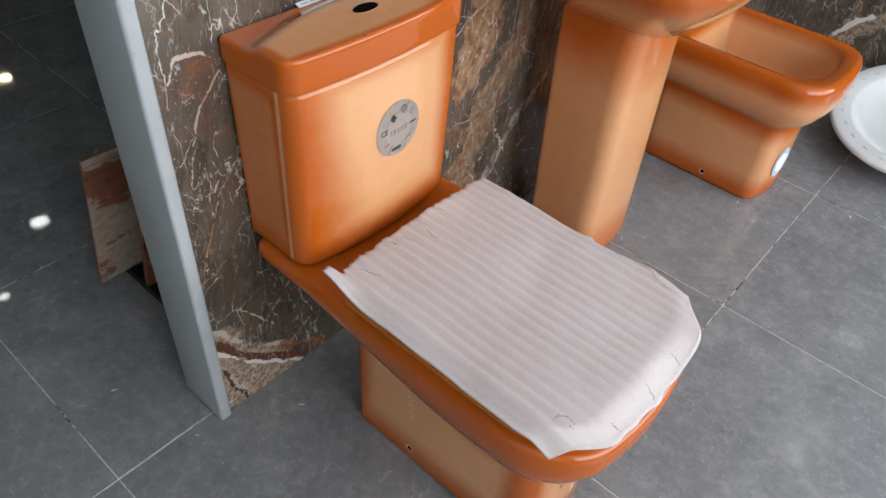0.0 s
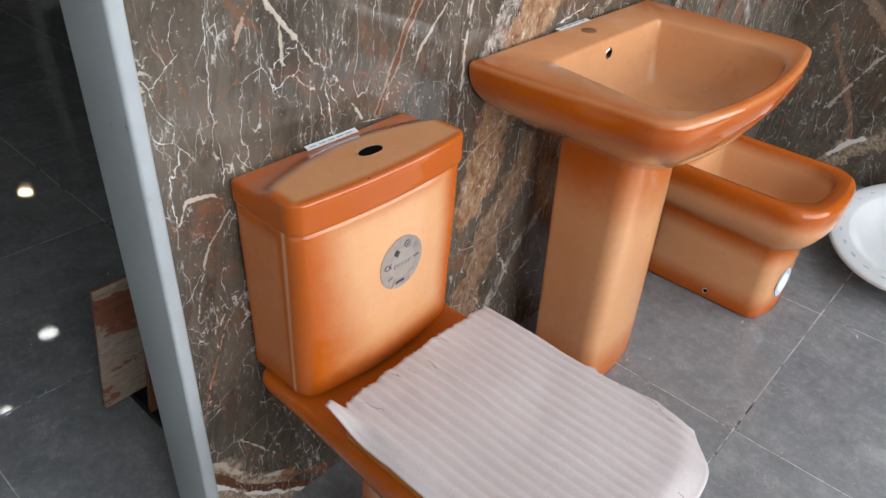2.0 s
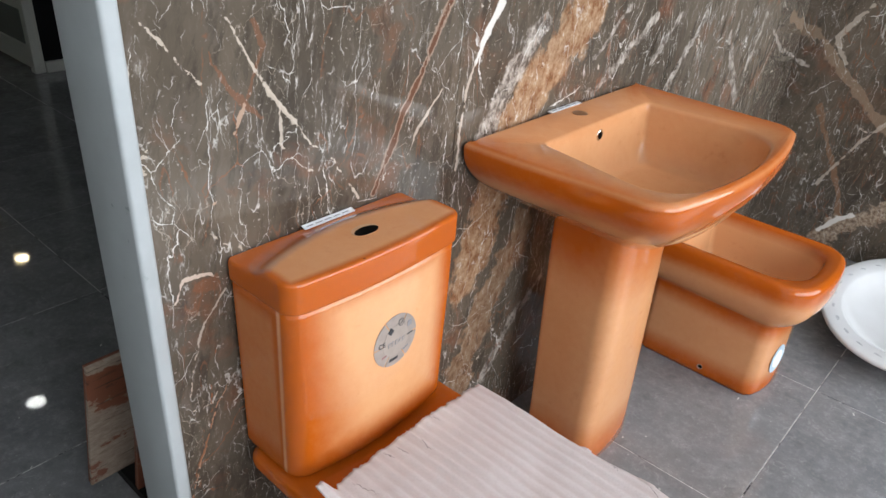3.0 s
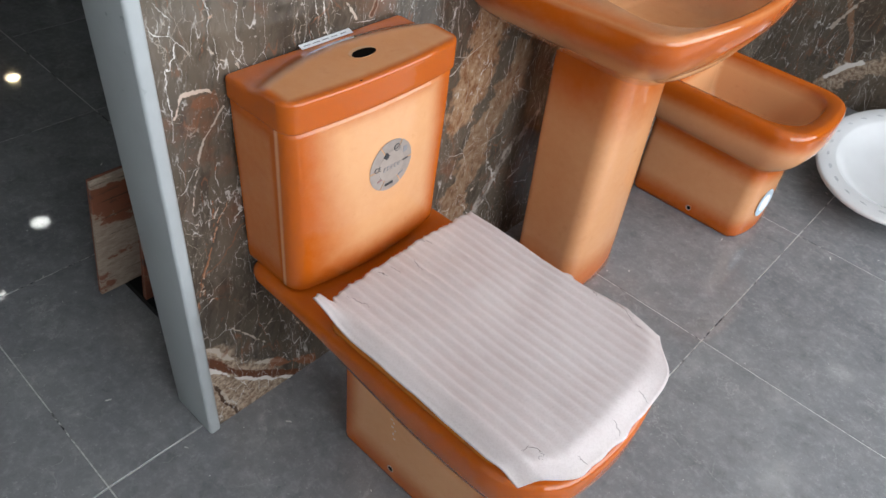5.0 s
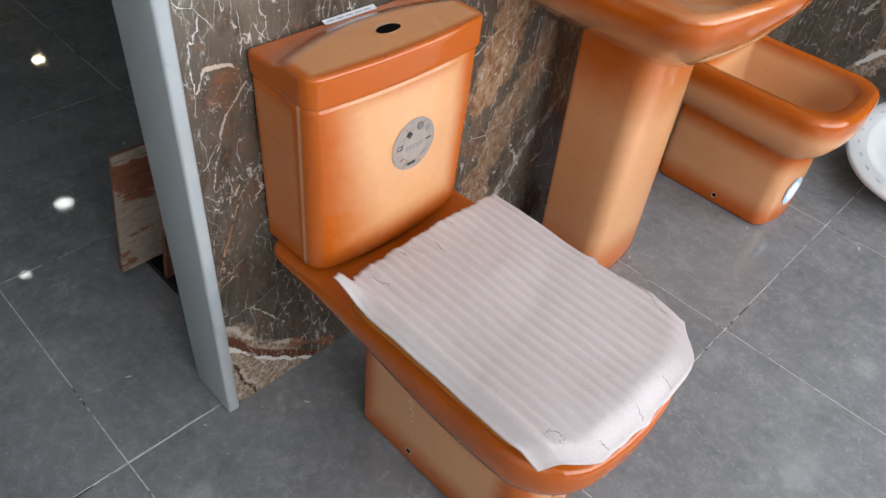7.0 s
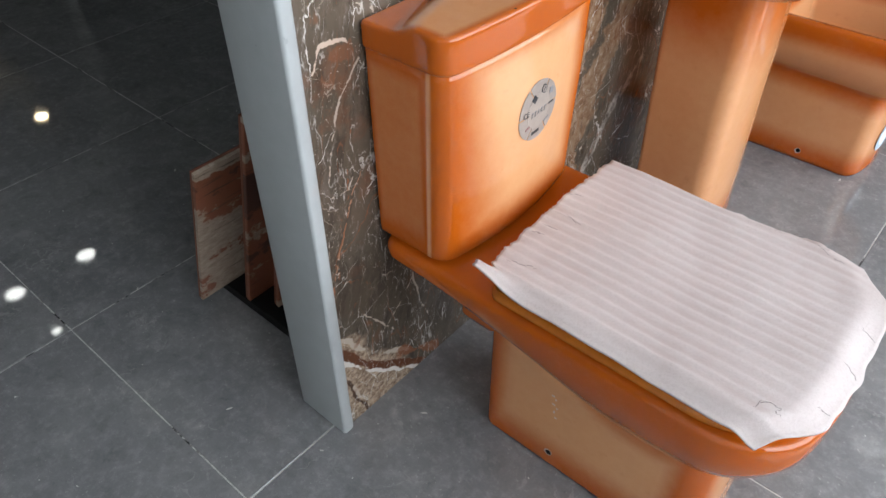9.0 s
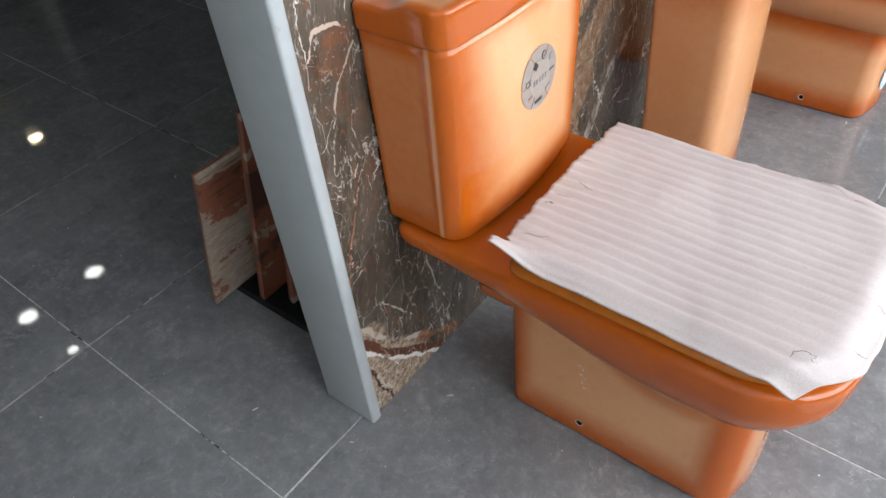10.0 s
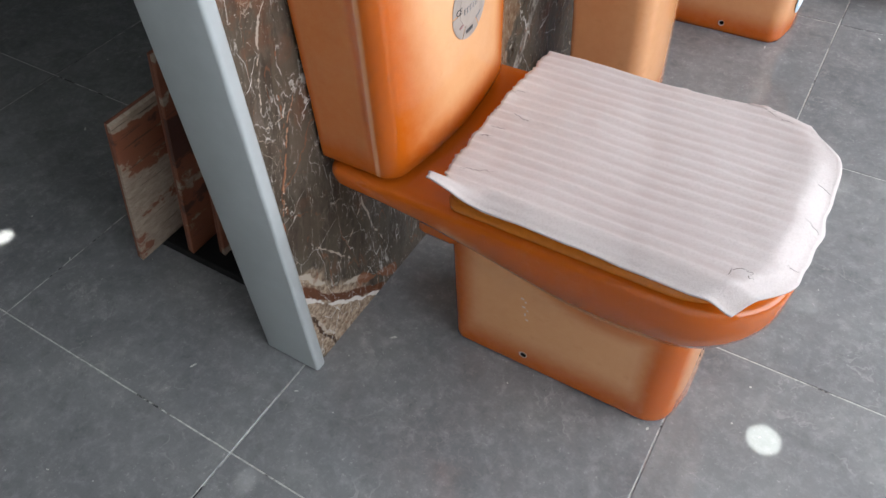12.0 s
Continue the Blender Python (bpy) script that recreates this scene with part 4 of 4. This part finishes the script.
rings = [level(shrink(ped_low, 0.004), 0.0)] + [level(blend(ped_low, ped, smooth(k / 20, 0, 1)), 0.006 + 0.64 * k / 20) for k in range(21)]
mesh_part("pedestal", *loft(rings), glaze, basin, "peach glazed pedestal with orange edges", ped_glaze)
slip2 = empty("paper_label", "white paper label strip behind the basin", "label")
part("slip", box(-0.7480, -0.7360, 1.333, 1.446, 0.8103, 0.8112), paper_mat, slip2)
for k in range(4):
    part("printed_bar", box(-0.7435, -0.7412, 1.342 + 0.025 * k, 1.360 + 0.025 * k, 0.8111, 0.8116), grey_ink, slip2)

# ---- bidet ----
bidet = empty("bidet", "orange and peach glazed floor bidet beside the basin pedestal", "bidet")
DY = 1.968
bbase = rrect(-0.640, -0.306, 1.850, 2.086, (0.026, 0.026, 0.02, 0.02), 0.026)
brim = rrect(-0.735, -0.243, 1.795, 2.141, (0.065, 0.065, 0.03, 0.03), 0.028)
bin_ = rrect(-0.600, -0.285, 1.832, 2.104, (0.07, 0.07, 0.015, 0.015), 0.022)
bdrain = rrect(-0.560, -0.360, 1.90, 2.036, (0.05, 0.05, 0.03, 0.03), 0.015)


def bidet_belly(x):
    return 0.247 - 0.010 * smooth(x, -0.6, -0.3)


def bidet_glaze(x, y, z):
    if z > 0.36:
        return 1.0
    b = bidet_belly(x)
    low = 1 - smooth(z, 0.015, 0.115)
    # Colour grows darker up to the belly line, then stops.
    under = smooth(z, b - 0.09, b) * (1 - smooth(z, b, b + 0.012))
    top = smooth(z, 0.305, 0.365)
    front = smooth(x, -0.335, -0.30) * 0.2
    return max(low, under, top, front, 0.26)


rings = flared_body(bbase, brim, bidet_belly, lambda x: 0.346, 0.372, 2.6)
rings += [level(shrink(brim, 0.003), 0.382), level(shrink(brim, 0.010), 0.389), level(shrink(brim, 0.018), 0.390)]
nb = len(rings)
rings += [level(shrink(bin_, -0.004), 0.389), level(bin_, 0.385), level(shrink(bin_, 0.004), 0.375)]
for k in range(1, 13):
    v = k / 12
    rings.append(level(blend(shrink(bin_, 0.004), bdrain, 1 - math.cos(v * math.pi / 2) ** 0.8 if v < 1 else 1.0), 0.375 - 0.15 * math.sin(v * math.pi / 2) ** 0.9))
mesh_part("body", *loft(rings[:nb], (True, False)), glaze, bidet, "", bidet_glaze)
mesh_part("hollow", *loft(rings[nb - 1:], (False, True)), glaze, bidet, "peach glazed hollow", lambda x, y, z: smooth(z, 0.355, 0.388))
bolt_hole(bidet, -0.449, 1.8495, 0.030)
verts, faces = disc(0, 0, 0, 0.036, 0.046, 0.0008, "x", 28)
tag = empty("sticker", "round white and blue sticker on the bidet's foot", "sticker")
mesh_part("disc", [(-0.2822 + 0.11 * p[1] + p[0], 1.934 + p[1], 0.108 + p[2]) for p in verts], faces, blue_ink, tag)
verts, faces = disc(0, 0, 0, 0.022, 0.028, 0.0008, "x", 28)
mesh_part("centre", [(-0.2816 + 0.11 * p[1] + p[0], 1.934 + p[1], 0.108 + p[2]) for p in verts], faces, paper_mat, tag)

# ---- white counter basin on the floor ----
bowl = empty("counter_basin", "oval white patterned china basin lying on the floor", "wash basin")
CX, CY, OVAL = -0.055, 2.565, 0.66


def circle(r, z, n=64):
    return [(CX + OVAL * r * math.cos(2 * math.pi * k / n), CY + r * math.sin(2 * math.pi * k / n), z) for k in range(n)]


prof = [(r * 1.09, z) for r, z in [(0.12, 0.0), (0.15, 0.003), (0.24, 0.022), (0.32, 0.055), (0.355, 0.068), (0.370, 0.074), (0.375, 0.080), (0.373, 0.086), (0.364, 0.0885), (0.33, 0.085), (0.298, 0.082), (0.286, 0.077), (0.262, 0.058), (0.20, 0.034), (0.11, 0.023), (0.03, 0.020)]]
mesh_part("china_bowl", *loft([circle(r, z) for r, z in prof]), white_china, bowl)
for k in range(26):
    a = 2 * math.pi * k / 26 + 0.1 * noise.noise((k, 0, 0))
    r = 0.358 + 0.012 * noise.noise((k * 2.1, 5, 0))
    verts, faces = disc(CX + OVAL * r * math.cos(a), CY + r * math.sin(a), 0.0838, 0.014 + 0.006 * noise.noise((k, 3, 1)), 0.006, 0.0014, n=10)
    c, s = math.cos(a + 1.2), math.sin(a + 1.2)
    ox, oy = CX + OVAL * r * math.cos(a), CY + r * math.sin(a)
    verts = [(ox + (x - ox) * c - (y - oy) * s, oy + (x - ox) * s + (y - oy) * c, z) for x, y, z in verts]
    mesh_part("pattern_sprig", verts, faces, pattern_mat, bowl)

# ---- sample tiles in a rack behind the partition ----
rack = empty("display_rack", "low black rack holding leaning sample tiles", "rack")
part("base", box(-1.250, -0.880, 0.520, 0.90, 0.0, 0.028, 0.003), black_mat, rack)
part("back_board", box(-0.885, -0.872, 0.520, 0.90, 0.028, 0.60, 0.003), black_mat, rack)
part("front_lip", box(-1.262, -1.250, 0.520, 0.90, 0.0, 0.022, 0.002), black_mat, rack)


def sample_tile(x, y, length, width, lean, label, face_mat):
    ob = empty("sample_tile", label, "tile", "sample tiles in the rack")
    face = part("printed_face", box(0.0005, 0.009, 0.0, width, 0, length, 0.0012), face_mat, ob)
    part("clay_body", box(-0.006, 0.0, 0.0005, width - 0.0005, 0.0005, length - 0.0005, 0.001), clay_mat, ob, "red-brown tile body")
    ob.matrix_world = pose(x, y, 0.029, 0, lean, 0)


sample_tile(-1.216, 0.456, 0.405, 0.30, 17.2, "worn cream and rust printed tile leaning in the rack", print_mat)
sample_tile(-1.136, 0.520, 0.520, 0.30, 14.2, "dark rust printed tile leaning behind another in the rack", rust_mat)
sample_tile(-1.075, 0.548, 0.500, 0.30, 12.5, "dark rust printed tile leaning in the rack", rust_mat)
sample_tile(-1.020, 0.560, 0.480, 0.30, 10.5, "dark printed tile leaning near the partition", rust_mat)

# ---- round ceiling lights ----


def ceiling_light(x, y, r, material, label):
    ob = empty("ceiling_light", label, "ceiling light", "round ceiling lights")
    rings = [[(x + q * math.cos(2 * math.pi * k / 40), y + q * math.sin(2 * math.pi * k / 40), z) for k in range(40)] for q, z in ((r + 0.015, CEIL), (r + 0.015, CEIL - 0.012), (r, CEIL - 0.018), (r, CEIL - 0.006))]
    mesh_part("frame", *loft(rings, (False, False)), frame_white, ob)
    verts, faces = disc(x, y, CEIL - 0.012, r - 0.001, r - 0.001, 0.004)
    mesh_part("diffuser", verts, faces, material, ob, "round diffuser")


# The last one, at (-5.0, 4.4), is an added lamp over the unseen rear.
for x, y in ((0.29, 2.64), (-5.38, 1.43), (-5.38, 0.82), (-5.0, 4.4)):
    ceiling_light(x, y, 0.10 if x > -1 else 0.075, lamp_front if x > -1 else lamp_on, "lit round white ceiling light")
ceiling_light(-4.75, 0.84, 0.040, lamp_on, "small lit round ceiling light")
ceiling_light(-2.28, 0.86, 0.075, lamp_low, "small dim round ceiling light")
for x, y in ((0.25, 3.82), (0.20, 5.17)):
    ceiling_light(x, y, 0.11, lamp_low, "dim round white ceiling light")
ceiling_light(-7.82, 2.27, 0.065, lamp_warm, "small warm lit ceiling light")

# ---- floor of tiles, with recessed joints ----
floor = tagged(part("floor", box(X0, X1, Y0, Y1, -0.10, -0.0012), grout_mat), "grey polished porcelain tile floor with thin pale joints", "floor", kind="structure")
TILE, GAP, TX, TY = 0.6, 0.0030, -0.774, 0.234
bm = box(GAP / 2, TILE - GAP / 2, GAP / 2, TILE - GAP / 2, -0.009, 0.0)
bmesh.ops.bevel(bm, geom=[e for e in bm.edges if all(v.co.z > -0.001 for v in e.verts)], offset=0.0008, segments=1, affect="EDGES")
tile_mesh = bpy.data.meshes.new("floor_tile")
bm.to_mesh(tile_mesh)
bm.free()
tile_mesh.materials.append(tile_mat)
rest = bmesh.new()
for i in range(-13, 9):
    for j in range(-5, 15):
        x, y = TX + TILE * i, TY + TILE * j
        if -6 <= i <= 4 and -2 <= j <= 8:
            ob = new("floor_tile", tile_mesh)
            ob.location, ob.parent = (x, y, 0), floor
        elif X0 <= x + TILE / 2 <= X1 and Y0 <= y + TILE / 2 <= Y1:
            a, b, c, d = max(x, X0), min(x + TILE, X1), max(y, Y0), min(y + TILE, Y1)
            q = [rest.verts.new(p) for p in ((a + 0.0015, c + 0.0015, 0), (b - 0.0015, c + 0.0015, 0), (b - 0.0015, d - 0.0015, 0), (a + 0.0015, d - 0.0015, 0))]
            rest.faces.new(q)
tagged(part("far_floor_tiles", rest, tile_mat, floor), "", kind="stuff")

# ---- grit and scuffs on the floor ----
rng = random.Random(7)
verts, faces = [], []
for k in range(260):
    x, y, r = rng.uniform(-1.9, 0.5), rng.uniform(-0.1, 2.6), rng.choice((0.0007, 0.0010, 0.0014, 0.0021))
    a, n = rng.uniform(0, 6.3), 6
    long = rng.choice((1.0, 1.0, 1.6, 3.5))
    c = len(verts)
    for j in range(n):
        p, q = r * long * math.cos(2 * math.pi * j / n), r * math.sin(2 * math.pi * j / n)
        verts.append((x + p * math.cos(a) - q * math.sin(a), y + p * math.sin(a) + q * math.cos(a), 0.0002))
    verts.append((x, y, 0.0004 + r * 0.4))
    faces += [(c + j, c + (j + 1) % n, c + n) for j in range(n)]
tagged(mesh_part("floor_grit", verts, faces, plain("pale_grit", (0.55, 0.55, 0.53), 0.8)), "tiny pale grit and plaster crumbs scattered on the floor", "grit", kind="stuff")

# ---- marble slabs ----


def slab(parent, x0, x1, y0, y1, z0, z1):
    part("slab", box(x0, x1, y0, y1, z0, z1, 0.0006, 1), marble_mat, parent)


for z0, z1 in ((0.001, 1.2), (1.2015, 2.4), (2.4015, CEIL)):
    for y0, y1 in ((0.4562, 1.0415), (1.0425, 1.6415), (1.6425, 2.2415), (2.2425, 2.8415), (2.8425, WY + 0.012)):
        slab(part_wall, WX - 0.012, WX, y0, y1, z0, z1)
    for x0, x1 in ((WX + 0.0005, -0.153), (-0.152, WALL_END)):
        slab(wing, x0, x1, WY, WY + 0.012, z0, z1)
